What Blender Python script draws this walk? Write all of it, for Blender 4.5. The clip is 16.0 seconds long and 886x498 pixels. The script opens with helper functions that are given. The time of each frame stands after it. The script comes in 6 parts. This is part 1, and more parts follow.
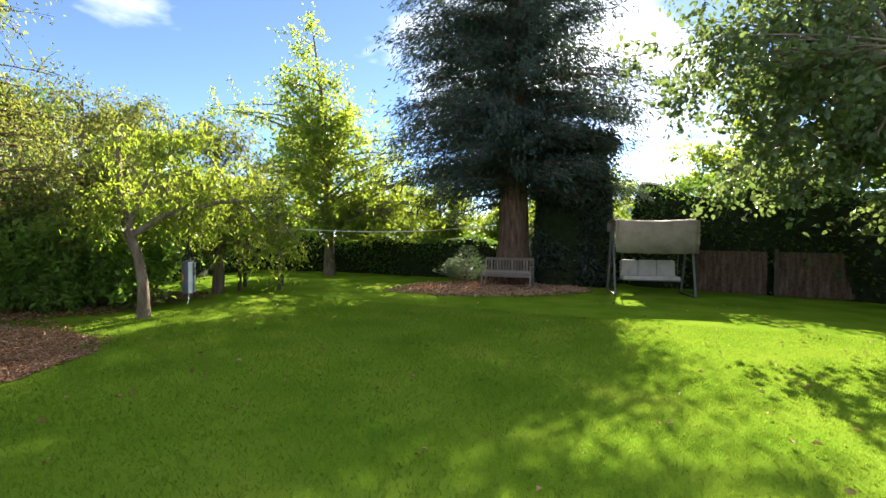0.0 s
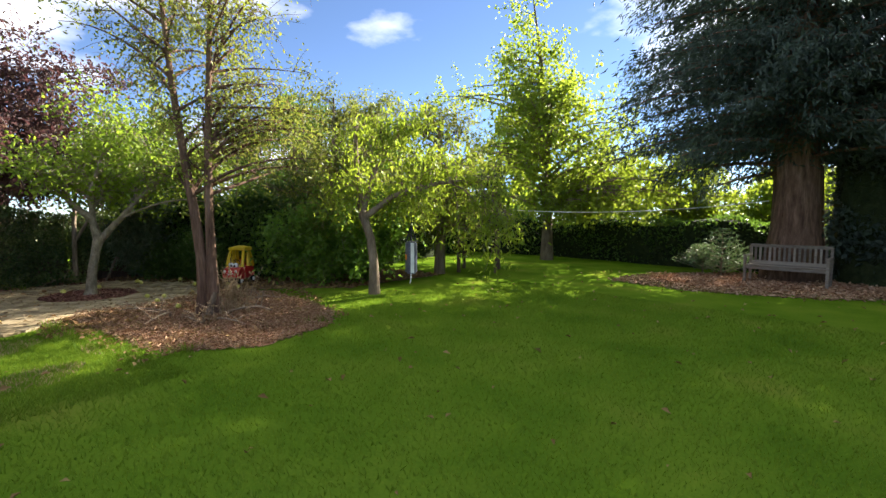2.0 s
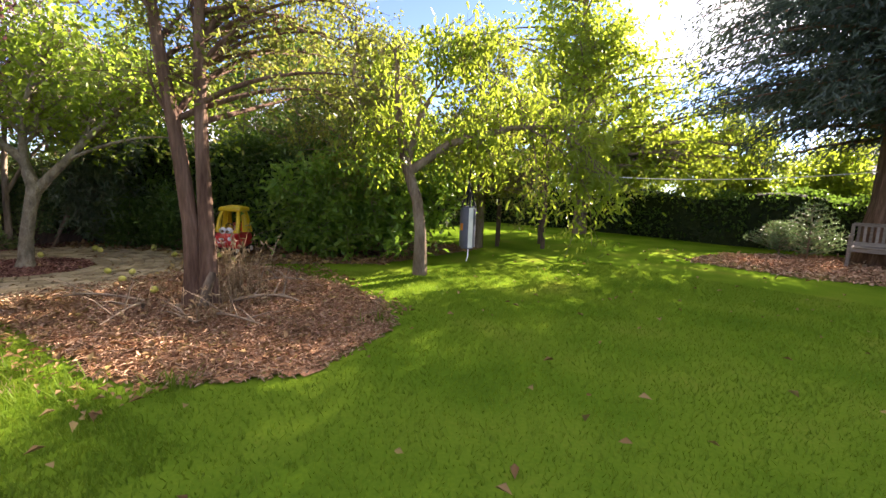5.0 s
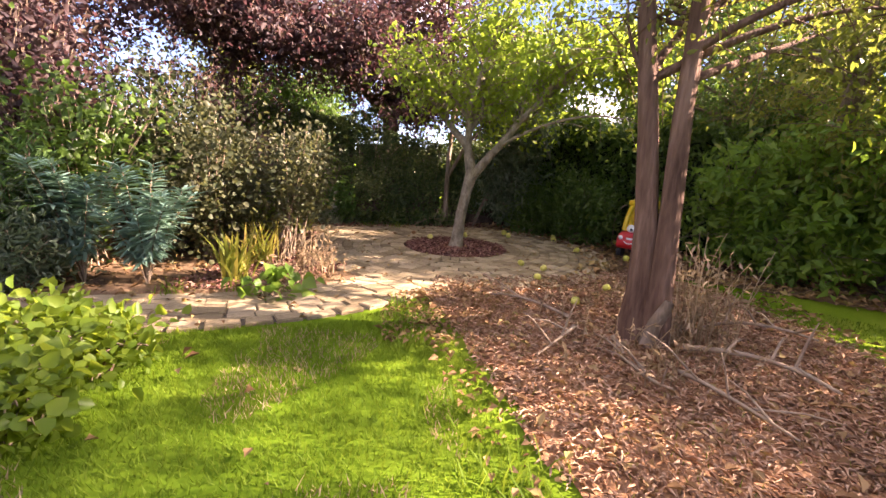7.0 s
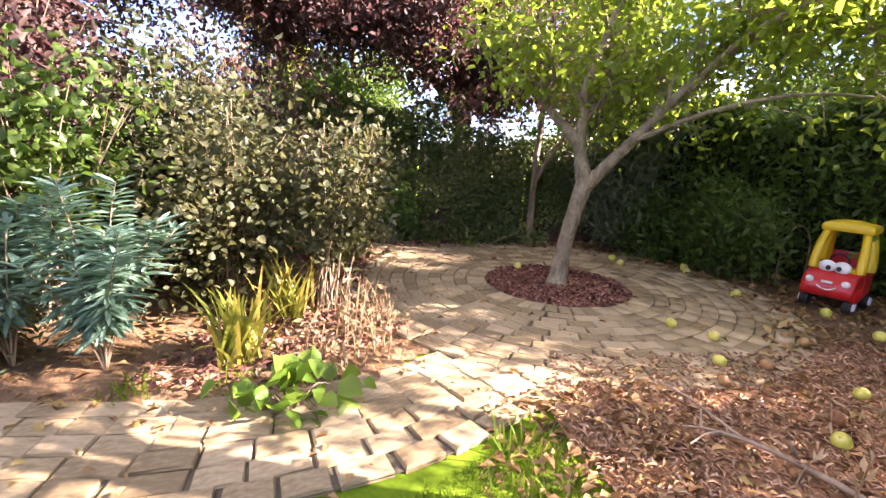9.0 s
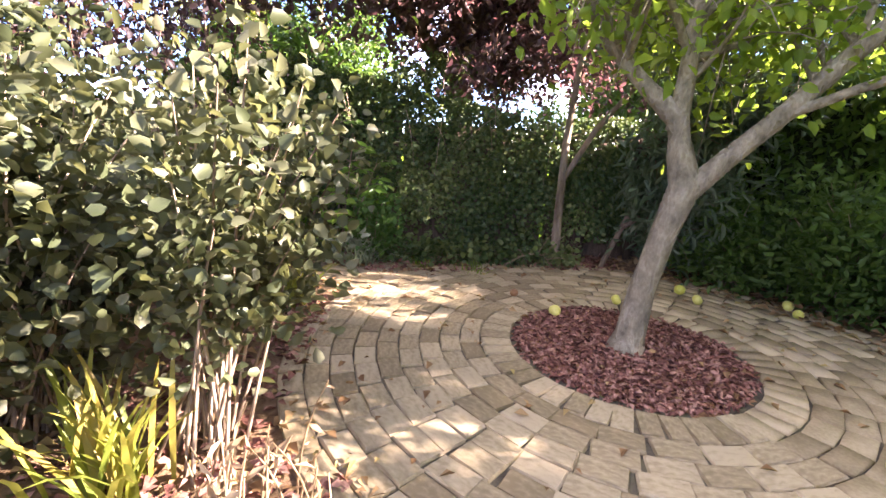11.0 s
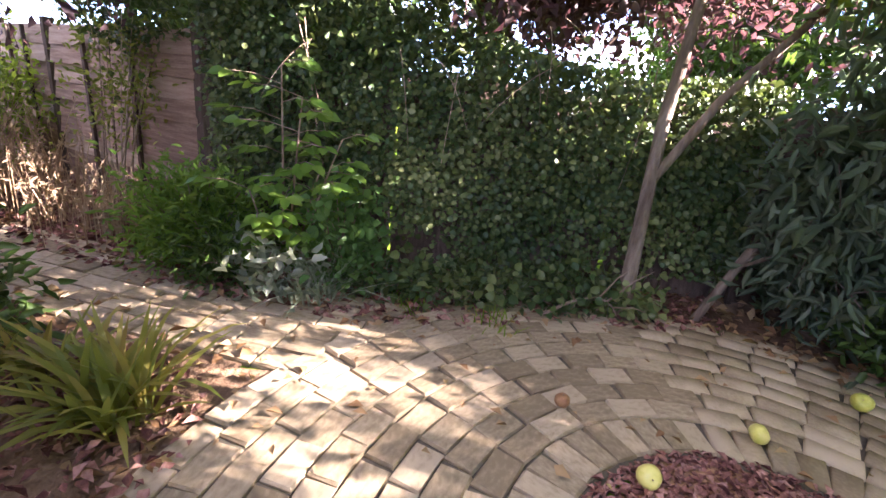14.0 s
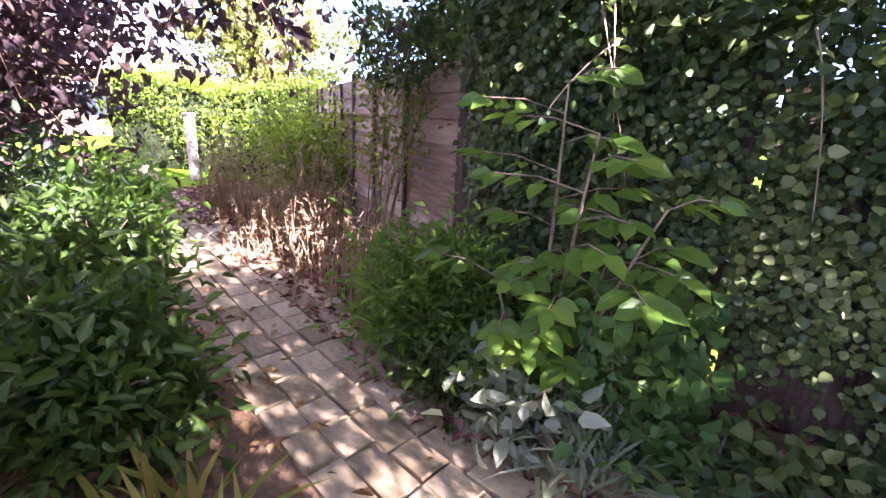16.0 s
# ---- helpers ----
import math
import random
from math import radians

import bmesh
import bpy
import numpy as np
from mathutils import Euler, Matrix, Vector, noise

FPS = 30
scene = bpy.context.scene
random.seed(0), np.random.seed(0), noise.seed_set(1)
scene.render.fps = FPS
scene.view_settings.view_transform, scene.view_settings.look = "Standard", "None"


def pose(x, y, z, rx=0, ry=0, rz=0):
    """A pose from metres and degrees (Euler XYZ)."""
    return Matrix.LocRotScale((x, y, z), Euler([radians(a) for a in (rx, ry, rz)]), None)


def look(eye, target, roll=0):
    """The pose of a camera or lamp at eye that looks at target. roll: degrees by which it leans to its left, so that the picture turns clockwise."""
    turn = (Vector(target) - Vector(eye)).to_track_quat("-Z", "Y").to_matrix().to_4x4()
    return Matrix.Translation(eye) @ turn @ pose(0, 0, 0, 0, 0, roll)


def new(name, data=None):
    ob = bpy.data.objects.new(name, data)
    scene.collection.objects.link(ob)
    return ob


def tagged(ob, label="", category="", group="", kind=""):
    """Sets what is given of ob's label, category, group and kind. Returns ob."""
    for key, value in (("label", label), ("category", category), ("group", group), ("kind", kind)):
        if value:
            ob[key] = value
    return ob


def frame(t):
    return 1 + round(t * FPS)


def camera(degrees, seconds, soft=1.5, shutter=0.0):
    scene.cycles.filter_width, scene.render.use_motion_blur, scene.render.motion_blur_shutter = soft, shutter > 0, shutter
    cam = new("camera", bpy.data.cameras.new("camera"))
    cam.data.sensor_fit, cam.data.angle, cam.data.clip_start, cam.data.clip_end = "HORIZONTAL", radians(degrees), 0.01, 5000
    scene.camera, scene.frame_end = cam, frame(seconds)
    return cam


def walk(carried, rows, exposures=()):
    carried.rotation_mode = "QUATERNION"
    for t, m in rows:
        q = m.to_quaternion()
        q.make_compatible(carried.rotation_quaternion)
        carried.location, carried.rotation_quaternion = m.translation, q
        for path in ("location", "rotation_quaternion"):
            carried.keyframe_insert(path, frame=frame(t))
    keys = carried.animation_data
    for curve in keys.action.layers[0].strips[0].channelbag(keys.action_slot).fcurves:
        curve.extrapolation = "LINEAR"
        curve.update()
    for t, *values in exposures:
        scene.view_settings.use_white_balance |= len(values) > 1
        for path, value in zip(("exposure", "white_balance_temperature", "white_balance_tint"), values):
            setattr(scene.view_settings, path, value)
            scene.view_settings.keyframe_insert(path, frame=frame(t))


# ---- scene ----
cam = camera(90.4, 16.0)
PATH = [
    (0, (-0.208, 1.935, 1.467), (-0.495, 3.914, 1.417), 0.6),
    (0.5, (-0.287, 2.212, 1.416), (-0.575, 4.19, 1.355), 0.9),
    (1, (-0.414, 2.486, 1.414), (-0.806, 4.447, 1.351), 0.9),
    (1.5, (-0.501, 2.684, 1.429), (-1.403, 4.467, 1.339), 0.6),
    (2, (-0.637, 2.917, 1.408), (-1.81, 4.532, 1.276), 0.3),
    (2.5, (-0.83, 3.136, 1.405), (-2.147, 4.631, 1.238), 0.2),
    (3, (-1.106, 3.349, 1.372), (-2.533, 4.737, 1.186), 0.9),
    (3.2, (-1.223, 3.426, 1.361), (-2.658, 4.805, 1.166), 1.0),
    (5.3, (-3.188, 3.856, 1.203), (-4.245, 5.532, 0.934), 2.3),
    (5.5, (-3.369, 3.888, 1.206), (-4.569, 5.462, 0.922), 2.8),
    (6, (-3.747, 3.967, 1.185), (-5.354, 5.109, 0.848), 2.2),
    (6.5, (-4.11, 3.986, 1.166), (-5.937, 4.71, 0.797), 2.7),
    (7, (-4.615, 3.973, 1.16), (-6.522, 4.433, 0.772), 3.4),
    (7.5, (-5.028, 4.007, 1.182), (-6.972, 4.261, 0.785), 2.7),
    (8, (-5.489, 4.02, 1.196), (-7.438, 4.212, 0.792), 3.1),
    (8.5, (-5.887, 3.954, 1.206), (-7.833, 4.163, 0.793), 3.3),
    (9, (-6.303, 3.928, 1.227), (-8.246, 4.147, 0.805), 3.0),
    (9.2, (-6.454, 3.92, 1.228), (-8.393, 4.159, 0.801), 3.1),
    (11.3, (-8.234, 4.057, 1.175), (-10.152, 4.367, 0.701), 3.7),
    (11.5, (-8.328, 4.088, 1.178), (-10.211, 4.534, 0.673), 4.6),
    (12, (-8.558, 4.163, 1.233), (-10.33, 4.928, 0.711), 5.7),
    (12.5, (-8.813, 4.224, 1.231), (-10.549, 5.053, 0.684), 5.5),
    (13, (-9.099, 4.292, 1.219), (-10.887, 4.981, 0.646), 6.4),
    (13.5, (-9.412, 4.303, 1.209), (-11.243, 4.864, 0.632), 5.6),
    (14, (-9.73, 4.366, 1.223), (-11.621, 4.537, 0.596), 6.5),
    (14.5, (-10.01, 4.362, 1.236), (-11.915, 4.299, 0.63), 6.2),
    (15, (-10.298, 4.292, 1.22), (-12.171, 3.926, 0.621), 4.9),
    (15.5, (-10.55, 4.19, 1.212), (-12.328, 3.486, 0.626), 4.9),
    (16, (-10.842, 4.024, 1.193), (-12.516, 3.091, 0.623), 2.9),
]
EXPOSURES = [(0, 2.42, 6500, 12), (0.5, 2.42, 6500, 12), (1, 2.1, 6500, 12), (1.5, 2.15, 6500, 12), (3, 2.5, 6600, 14), (5.5, 2.75, 7000, 28), (6.2, 2.75, 7100, 32), (7.5, 3.4, 7400, 42), (9, 3.58, 6850, 38), (11.5, 4.25, 6400, 34), (12, 4.35, 6400, 34), (13.5, 4.2, 6200, 36), (15, 4.28, 5750, 46), (16, 4.3, 5700, 48)]
walk(cam, [(t, look(eye, target, roll)) for t, eye, target, roll in PATH], EXPOSURES)

# world, sun, exposure
SUN = Vector((0.193, 0.863, 0.497)).normalized()
ELEV, AZIM = math.asin(SUN.z), math.atan2(SUN.x, SUN.y)
world = bpy.data.worlds.new("sky")
scene.world = world
world.use_nodes = True
wn, wl = world.node_tree.nodes, world.node_tree.links
wn.clear()
sky = wn.new("ShaderNodeTexSky")
sky.sky_type, sky.sun_disc, sky.sun_elevation, sky.sun_rotation = "NISHITA", False, ELEV, AZIM
sky.air_density, sky.dust_density, sky.ozone_density = 0.62, 0.04, 3.0
coord = wn.new("ShaderNodeTexCoord")
cloud = wn.new("ShaderNodeTexNoise")
cloud.inputs["Scale"].default_value, cloud.inputs["Detail"].default_value = 1.9, 7
stretch = wn.new("ShaderNodeMapping")
stretch.inputs["Scale"].default_value = (1, 1, 2.4)
# offset picked to keep most clouds out of view, where they add fill
stretch.inputs["Location"].default_value = (19.2, 14.5, 10.8)
wl.new(coord.outputs["Generated"], stretch.inputs["Vector"])
wl.new(stretch.outputs[0], cloud.inputs["Vector"])
cramp = wn.new("ShaderNodeValToRGB")
cramp.color_ramp.elements[0].position, cramp.color_ramp.elements[1].position = 0.49, 0.68
wl.new(cloud.outputs["Fac"], cramp.inputs[0])
cmix = wn.new("ShaderNodeMix")
cmix.data_type = "RGBA"
wl.new(cramp.outputs[0], cmix.inputs[0])
wl.new(sky.outputs[0], cmix.inputs[6])
# cloud white raised well above the blue so unseen clouds lift the shade
cmix.inputs[7].default_value = (12.0, 11.9, 11.9, 1)
back = wn.new("ShaderNodeBackground")
back.inputs["Strength"].default_value = 0.055
wl.new(cmix.outputs[2], back.inputs[0])
wout = wn.new("ShaderNodeOutputWorld")
wl.new(back.outputs[0], wout.inputs[0])
lamp = bpy.data.lights.new("sun", "SUN")
lamp.energy, lamp.angle, lamp.color = 4.8, radians(0.53), (1.0, 0.93, 0.8)
sun = new("sun", lamp)
sun.matrix_world = look(SUN * 60, (0, 0, 0))

# ---- materials ----
def nodes_of(name):
    m = bpy.data.materials.new(name)
    m.use_nodes = True
    nt = m.node_tree
    return m, nt.nodes, nt.links, nt.nodes["Principled BSDF"]


def ramp_of(nodes, links, source, stops):
    r = nodes.new("ShaderNodeValToRGB")
    el = r.color_ramp.elements
    while len(el) < len(stops):
        el.new(0.5)
    for e, (p, c) in zip(el, stops):
        e.position, e.color = p, (*c, 1)
    links.new(source, r.inputs[0])
    return r.outputs[0]


def surface(name, cols, scale=6.0, rough=0.85, bump=0.3, fine=60.0, metal=0.0, spec=0.3, per="none", stretch=(1, 1, 1), depth=0.02):
    """A noise-mixed surface: coarse stains, fine grain, bump. per: varies by 'object' or 'island'."""
    m, n, l, p = nodes_of(name)
    tc = n.new("ShaderNodeTexCoord")
    mp = n.new("ShaderNodeMapping")
    mp.inputs["Scale"].default_value = stretch
    l.new(tc.outputs["Object"], mp.inputs["Vector"])
    big = n.new("ShaderNodeTexNoise")
    big.inputs["Scale"].default_value, big.inputs["Detail"].default_value = scale, 5
    small = n.new("ShaderNodeTexNoise")
    small.inputs["Scale"].default_value, small.inputs["Detail"].default_value = fine, 3
    l.new(mp.outputs[0], big.inputs["Vector"])
    l.new(mp.outputs[0], small.inputs["Vector"])
    add = n.new("ShaderNodeMath")
    add.operation = "MULTIPLY_ADD"
    l.new(small.outputs["Fac"], add.inputs[0])
    add.inputs[1].default_value = 0.45
    l.new(big.outputs["Fac"], add.inputs[2])
    fac = add.outputs[0]
    if per != "none":
        src = n.new("ShaderNodeObjectInfo").outputs["Random"] if per == "object" else n.new("ShaderNodeNewGeometry").outputs["Random Per Island"]
        more = n.new("ShaderNodeMath")
        more.operation = "MULTIPLY_ADD"
        l.new(src, more.inputs[0])
        more.inputs[1].default_value = 0.55
        l.new(fac, more.inputs[2])
        sub = n.new("ShaderNodeMath")
        sub.operation = "SUBTRACT"
        l.new(more.outputs[0], sub.inputs[0])
        sub.inputs[1].default_value = 0.27
        fac = sub.outputs[0]
    lo, hi = 0.45, 1.0
    stops = [(lo + (hi - lo) * i / (len(cols) - 1), c) for i, c in enumerate(cols)]
    l.new(ramp_of(n, l, fac, stops), p.inputs["Base Color"])
    p.inputs["Roughness"].default_value, p.inputs["Metallic"].default_value = rough, metal
    p.inputs["Specular IOR Level"].default_value = spec
    if bump:
        b = n.new("ShaderNodeBump")
        b.inputs["Strength"].default_value, b.inputs["Distance"].default_value = bump, depth
        l.new(add.outputs[0], b.inputs["Height"])
        l.new(b.outputs[0], p.inputs["Normal"])
    return m


def leafy(name, cols, through_col, glow=0.45, rough=0.45, spec=0.35):
    """Leaves: colour by island, part of the light comes through."""
    m, n, l, p = nodes_of(name)
    geo = n.new("ShaderNodeNewGeometry")
    tc = n.new("ShaderNodeTexCoord")
    big = n.new("ShaderNodeTexNoise")
    big.inputs["Scale"].default_value = 1.6
    l.new(tc.outputs["Object"], big.inputs["Vector"])
    mixv = n.new("ShaderNodeMath")
    mixv.operation = "MULTIPLY_ADD"
    l.new(geo.outputs["Random Per Island"], mixv.inputs[0])
    mixv.inputs[1].default_value = 0.6
    half = n.new("ShaderNodeMath")
    half.operation = "MULTIPLY_ADD"
    l.new(big.outputs["Fac"], half.inputs[0])
    half.inputs[1].default_value, half.inputs[2].default_value = 0.9, -0.25
    l.new(half.outputs[0], mixv.inputs[2])
    stops = [(i / (len(cols) - 1), c) for i, c in enumerate(cols)]
    col = ramp_of(n, l, mixv.outputs[0], stops)
    l.new(col, p.inputs["Base Color"])
    p.inputs["Roughness"].default_value, p.inputs["Specular IOR Level"].default_value = rough, spec
    tr = n.new("ShaderNodeBsdfTranslucent")
    tint = n.new("ShaderNodeMix")
    tint.data_type, tint.blend_type = "RGBA", "MIX"
    tint.inputs[0].default_value = 0.65
    l.new(col, tint.inputs[6])
    tint.inputs[7].default_value = (*through_col, 1)
    l.new(tint.outputs[2], tr.inputs[0])
    mx = n.new("ShaderNodeMixShader")
    mx.inputs[0].default_value = glow
    l.new(p.outputs[0], mx.inputs[1])
    l.new(tr.outputs[0], mx.inputs[2])
    l.new(mx.outputs[0], n["Material Output"].inputs["Surface"])
    return m


M_LAWN = surface("lawn_turf", [(0.052, 0.108, 0.008), (0.088, 0.162, 0.011), (0.125, 0.2, 0.016), (0.19, 0.205, 0.03)], 0.9, 1.0, 0.35, 45, spec=0.0, depth=0.01)
M_BLADE = leafy("grass_blade", [(0.062, 0.128, 0.01), (0.105, 0.19, 0.014), (0.175, 0.24, 0.03)], (0.30, 0.40, 0.03), 0.45, 0.6, 0.12)
M_MULCH = surface("bark_mulch", [(0.15, 0.075, 0.036), (0.31, 0.165, 0.085), (0.46, 0.275, 0.155)], 5, 0.95, 0.9, 40, spec=0.05, depth=0.03)
M_LITTER = surface("dry_leaf_soil", [(0.09, 0.055, 0.03), (0.18, 0.115, 0.065), (0.29, 0.19, 0.11)], 3, 0.95, 0.9, 50, spec=0.05, depth=0.03)
M_CHIP = surface("chipped_bark", [(0.27, 0.15, 0.085), (0.43, 0.265, 0.16), (0.58, 0.41, 0.27)], 20, 0.9, 0.3, 90, per="island", spec=0.08)
M_RCHIP = surface("red_leaf_litter", [(0.10, 0.04, 0.03), (0.22, 0.098, 0.07), (0.38, 0.21, 0.155)], 20, 0.85, 0.3, 90, per="island", spec=0.12)
M_DRYLEAF = leafy("fallen_leaf", [(0.10, 0.05, 0.02), (0.22, 0.12, 0.05), (0.34, 0.22, 0.10), (0.36, 0.30, 0.08)], (0.3, 0.18, 0.06), 0.15, 0.7, 0.2)
M_SAND = surface("joint_sand", [(0.05, 0.04, 0.03), (0.10, 0.085, 0.06), (0.14, 0.13, 0.07)], 9, 0.95, 0.5, 80, spec=0.1)
PAVER_COLS = [(0.20, 0.153, 0.085), (0.295, 0.232, 0.135), (0.405, 0.325, 0.2)]
M_PAVER = surface("worn_paver", PAVER_COLS, 5, 0.9, 0.3, 70, per="object", spec=0.12, depth=0.006)
M_PAVER2 = surface("worn_paver_joined", PAVER_COLS, 5, 0.9, 0.3, 70, per="island", spec=0.12, depth=0.006)
M_BARK = surface("grey_brown_bark", [(0.09, 0.065, 0.045), (0.19, 0.145, 0.10), (0.30, 0.24, 0.18)], 9, 0.95, 1.0, 50, stretch=(1, 1, 0.25), depth=0.03, spec=0.1)
M_BARKRED = surface("red_brown_bark", [(0.055, 0.03, 0.02), (0.13, 0.078, 0.052), (0.23, 0.15, 0.105)], 12, 0.95, 1.0, 50, stretch=(1, 1, 0.15), depth=0.03, spec=0.15)
M_BARKPALE = surface("smooth_apple_bark", [(0.12, 0.10, 0.068), (0.23, 0.195, 0.135), (0.37, 0.325, 0.235)], 13, 0.9, 1.0, 60, stretch=(1, 1, 0.6), depth=0.03, spec=0.1)
M_TWIG = surface("dry_twig", [(0.12, 0.08, 0.05), (0.25, 0.18, 0.12), (0.36, 0.28, 0.19)], 8, 0.9, 0.3, 40, per="island")
M_FENCE = surface("weathered_fence_wood", [(0.22, 0.14, 0.095), (0.35, 0.24, 0.165), (0.47, 0.35, 0.25)], 3, 0.9, 0.6, 30, stretch=(1, 1, 12), per="object", depth=0.01, spec=0.15)
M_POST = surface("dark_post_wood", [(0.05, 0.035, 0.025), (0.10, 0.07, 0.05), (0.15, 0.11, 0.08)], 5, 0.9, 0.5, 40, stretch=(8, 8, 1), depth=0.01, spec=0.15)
# near-black green: the shade deep inside a hedge is put into this colour
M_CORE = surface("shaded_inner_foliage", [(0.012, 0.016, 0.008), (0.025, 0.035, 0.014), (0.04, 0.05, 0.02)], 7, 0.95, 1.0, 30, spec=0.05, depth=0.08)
L_HEDGE = leafy("laurel_leaf", [(0.036, 0.07, 0.014), (0.066, 0.125, 0.024), (0.115, 0.185, 0.042)], (0.19, 0.34, 0.035), 0.38, 0.4, 0.35)
L_LIGHT = leafy("light_green_leaf", [(0.06, 0.12, 0.018), (0.12, 0.20, 0.028), (0.22, 0.28, 0.045)], (0.46, 0.56, 0.04), 0.6, 0.45, 0.3)
L_MAPLE = leafy("broad_dull_green_leaf", [(0.045, 0.075, 0.03), (0.08, 0.12, 0.045), (0.14, 0.175, 0.065)], (0.22, 0.30, 0.06), 0.4, 0.5, 0.3)
L_YELLOW = leafy("olive_green_leaf", [(0.06, 0.095, 0.02), (0.12, 0.155, 0.03), (0.20, 0.21, 0.045), (0.25, 0.17, 0.06)], (0.36, 0.41, 0.05), 0.45, 0.5, 0.3)
L_CONIFER = leafy("dark_conifer_spray", [(0.022, 0.038, 0.03), (0.045, 0.068, 0.052), (0.075, 0.105, 0.075)], (0.09, 0.13, 0.07), 0.25, 0.6, 0.3)
L_FIR = leafy("young_fir_needles", [(0.05, 0.09, 0.04), (0.09, 0.15, 0.07), (0.16, 0.22, 0.10)], (0.2, 0.3, 0.1), 0.3, 0.5, 0.3)
L_PURPLE = leafy("purple_plum_leaf", [(0.032, 0.024, 0.026), (0.062, 0.044, 0.046), (0.105, 0.07, 0.062), (0.15, 0.115, 0.06)], (0.22, 0.085, 0.085), 0.34, 0.5, 0.2)
L_APPLE = leafy("apple_leaf", [(0.07, 0.13, 0.02), (0.13, 0.21, 0.03), (0.24, 0.29, 0.05)], (0.42, 0.58, 0.045), 0.55, 0.5, 0.3)
L_IVY = leafy("ivy_leaf", [(0.02, 0.045, 0.014), (0.04, 0.08, 0.022), (0.11, 0.14, 0.04), (0.22, 0.25, 0.09)], (0.18, 0.26, 0.04), 0.25, 0.42, 0.3)
L_EUPH = leafy("blue_green_spurge_leaf", [(0.10, 0.20, 0.15), (0.19, 0.33, 0.25), (0.30, 0.45, 0.34)], (0.26, 0.46, 0.24), 0.35, 0.5, 0.3)
L_FRESH = leafy("fresh_vivid_leaf", [(0.055, 0.13, 0.02), (0.11, 0.22, 0.03), (0.22, 0.31, 0.05)], (0.30, 0.50, 0.05), 0.5, 0.45, 0.35)
L_BLADE = leafy("strap_leaf", [(0.07, 0.12, 0.02), (0.16, 0.20, 0.03), (0.32, 0.28, 0.05), (0.30, 0.15, 0.05)], (0.4, 0.45, 0.06), 0.45, 0.45, 0.35)
L_MID = leafy("mid_green_leaf", [(0.04, 0.10, 0.025), (0.075, 0.165, 0.04), (0.14, 0.24, 0.06)], (0.18, 0.34, 0.05), 0.35, 0.5, 0.3)
L_GREY = leafy("matt_grey_green_leaf", [(0.05, 0.08, 0.05), (0.11, 0.16, 0.09), (0.22, 0.26, 0.17)], (0.22, 0.32, 0.12), 0.35, 0.55, 0.3)
L_DRY = leafy("dry_grass_stalk", [(0.20, 0.13, 0.07), (0.38, 0.27, 0.155), (0.54, 0.43, 0.27)], (0.5, 0.37, 0.18), 0.3, 0.7, 0.2)

# ---- building helpers ----
rng = np.random.default_rng(7)


def mesh_np(name, verts, faces, mat, parent=None, label="", smooth=False):
    """One mesh object from arrays: verts (n,3), faces (m,k)."""
    verts, faces = np.asarray(verts, np.float32), np.asarray(faces, np.int32)
    me = bpy.data.meshes.new(name)
    k = faces.shape[1]
    me.vertices.add(len(verts))
    me.vertices.foreach_set("co", verts.ravel())
    me.loops.add(faces.size)
    me.loops.foreach_set("vertex_index", faces.ravel())
    me.polygons.add(len(faces))
    me.polygons.foreach_set("loop_start", np.arange(0, faces.size, k, dtype=np.int32))
    me.polygons.foreach_set("loop_total", np.full(len(faces), k, np.int32))
    me.update(calc_edges=True)
    if smooth:
        me.polygons.foreach_set("use_smooth", np.ones(len(faces), bool))
    me.materials.append(mat)
    ob = new(name, me)
    if parent is not None:
        ob.parent = parent
    if label:
        ob["label"] = label
    return ob


def part(name, bm, mat, parent=None, label="", smooth=False):
    me = bpy.data.meshes.new(name)
    bm.to_mesh(me)
    bm.free()
    if smooth:
        for f in me.polygons:
            f.use_smooth = True
    me.materials.append(mat)
    ob = new(name, me)
    if parent is not None:
        ob.parent = parent
    if label:
        ob["label"] = label
    return ob


def thing(name, label, category, group="", kind="", at=(0, 0, 0), turn=0):
    ob = new(name)
    ob.matrix_world = pose(*at, 0, 0, turn)
    ob.empty_display_size = 0.1
    return tagged(ob, label, category, group, kind)


def box(bm, size, m=Matrix(), bevel=0.0):
    out = bmesh.ops.create_cube(bm, size=1.0, matrix=m @ Matrix.Diagonal((*size, 1)))
    if bevel:
        edges = {e for v in out["verts"] for e in v.link_edges}
        bmesh.ops.bevel(bm, geom=list(edges), offset=bevel, segments=2, affect="EDGES", profile=0.6)
    return bm


def unit(v):
    return v / np.maximum(np.linalg.norm(v, axis=-1, keepdims=True), 1e-9)


def tubes(paths, sides=6):
    """Tubes along point lists with radii, one vertex and face array."""
    V, F, base = [], [], 0
    for pts, rad in paths:
        pts, rad = np.asarray(pts, float), np.asarray(rad, float)
        t = unit(np.gradient(pts, axis=0))
        ref = np.where(np.abs(t[:, 2:3]) > 0.9, np.array([[1.0, 0, 0]]), np.array([[0, 0, 1.0]]))
        a = unit(np.cross(t, ref))
        b = np.cross(t, a)
        ang = np.linspace(0, 2 * np.pi, sides, endpoint=False)
        ring = pts[:, None, :] + rad[:, None, None] * (np.cos(ang)[None, :, None] * a[:, None, :] + np.sin(ang)[None, :, None] * b[:, None, :])
        n = len(pts)
        V.append(ring.reshape(-1, 3))
        i = np.arange(n - 1)[:, None] * sides
        j = np.arange(sides)[None, :]
        j2 = (j + 1) % sides
        F.append(np.stack([i + j, i + j2, i + sides + j2, i + sides + j], -1).reshape(-1, 4) + base)
        base += n * sides
    return np.concatenate(V), np.concatenate(F)


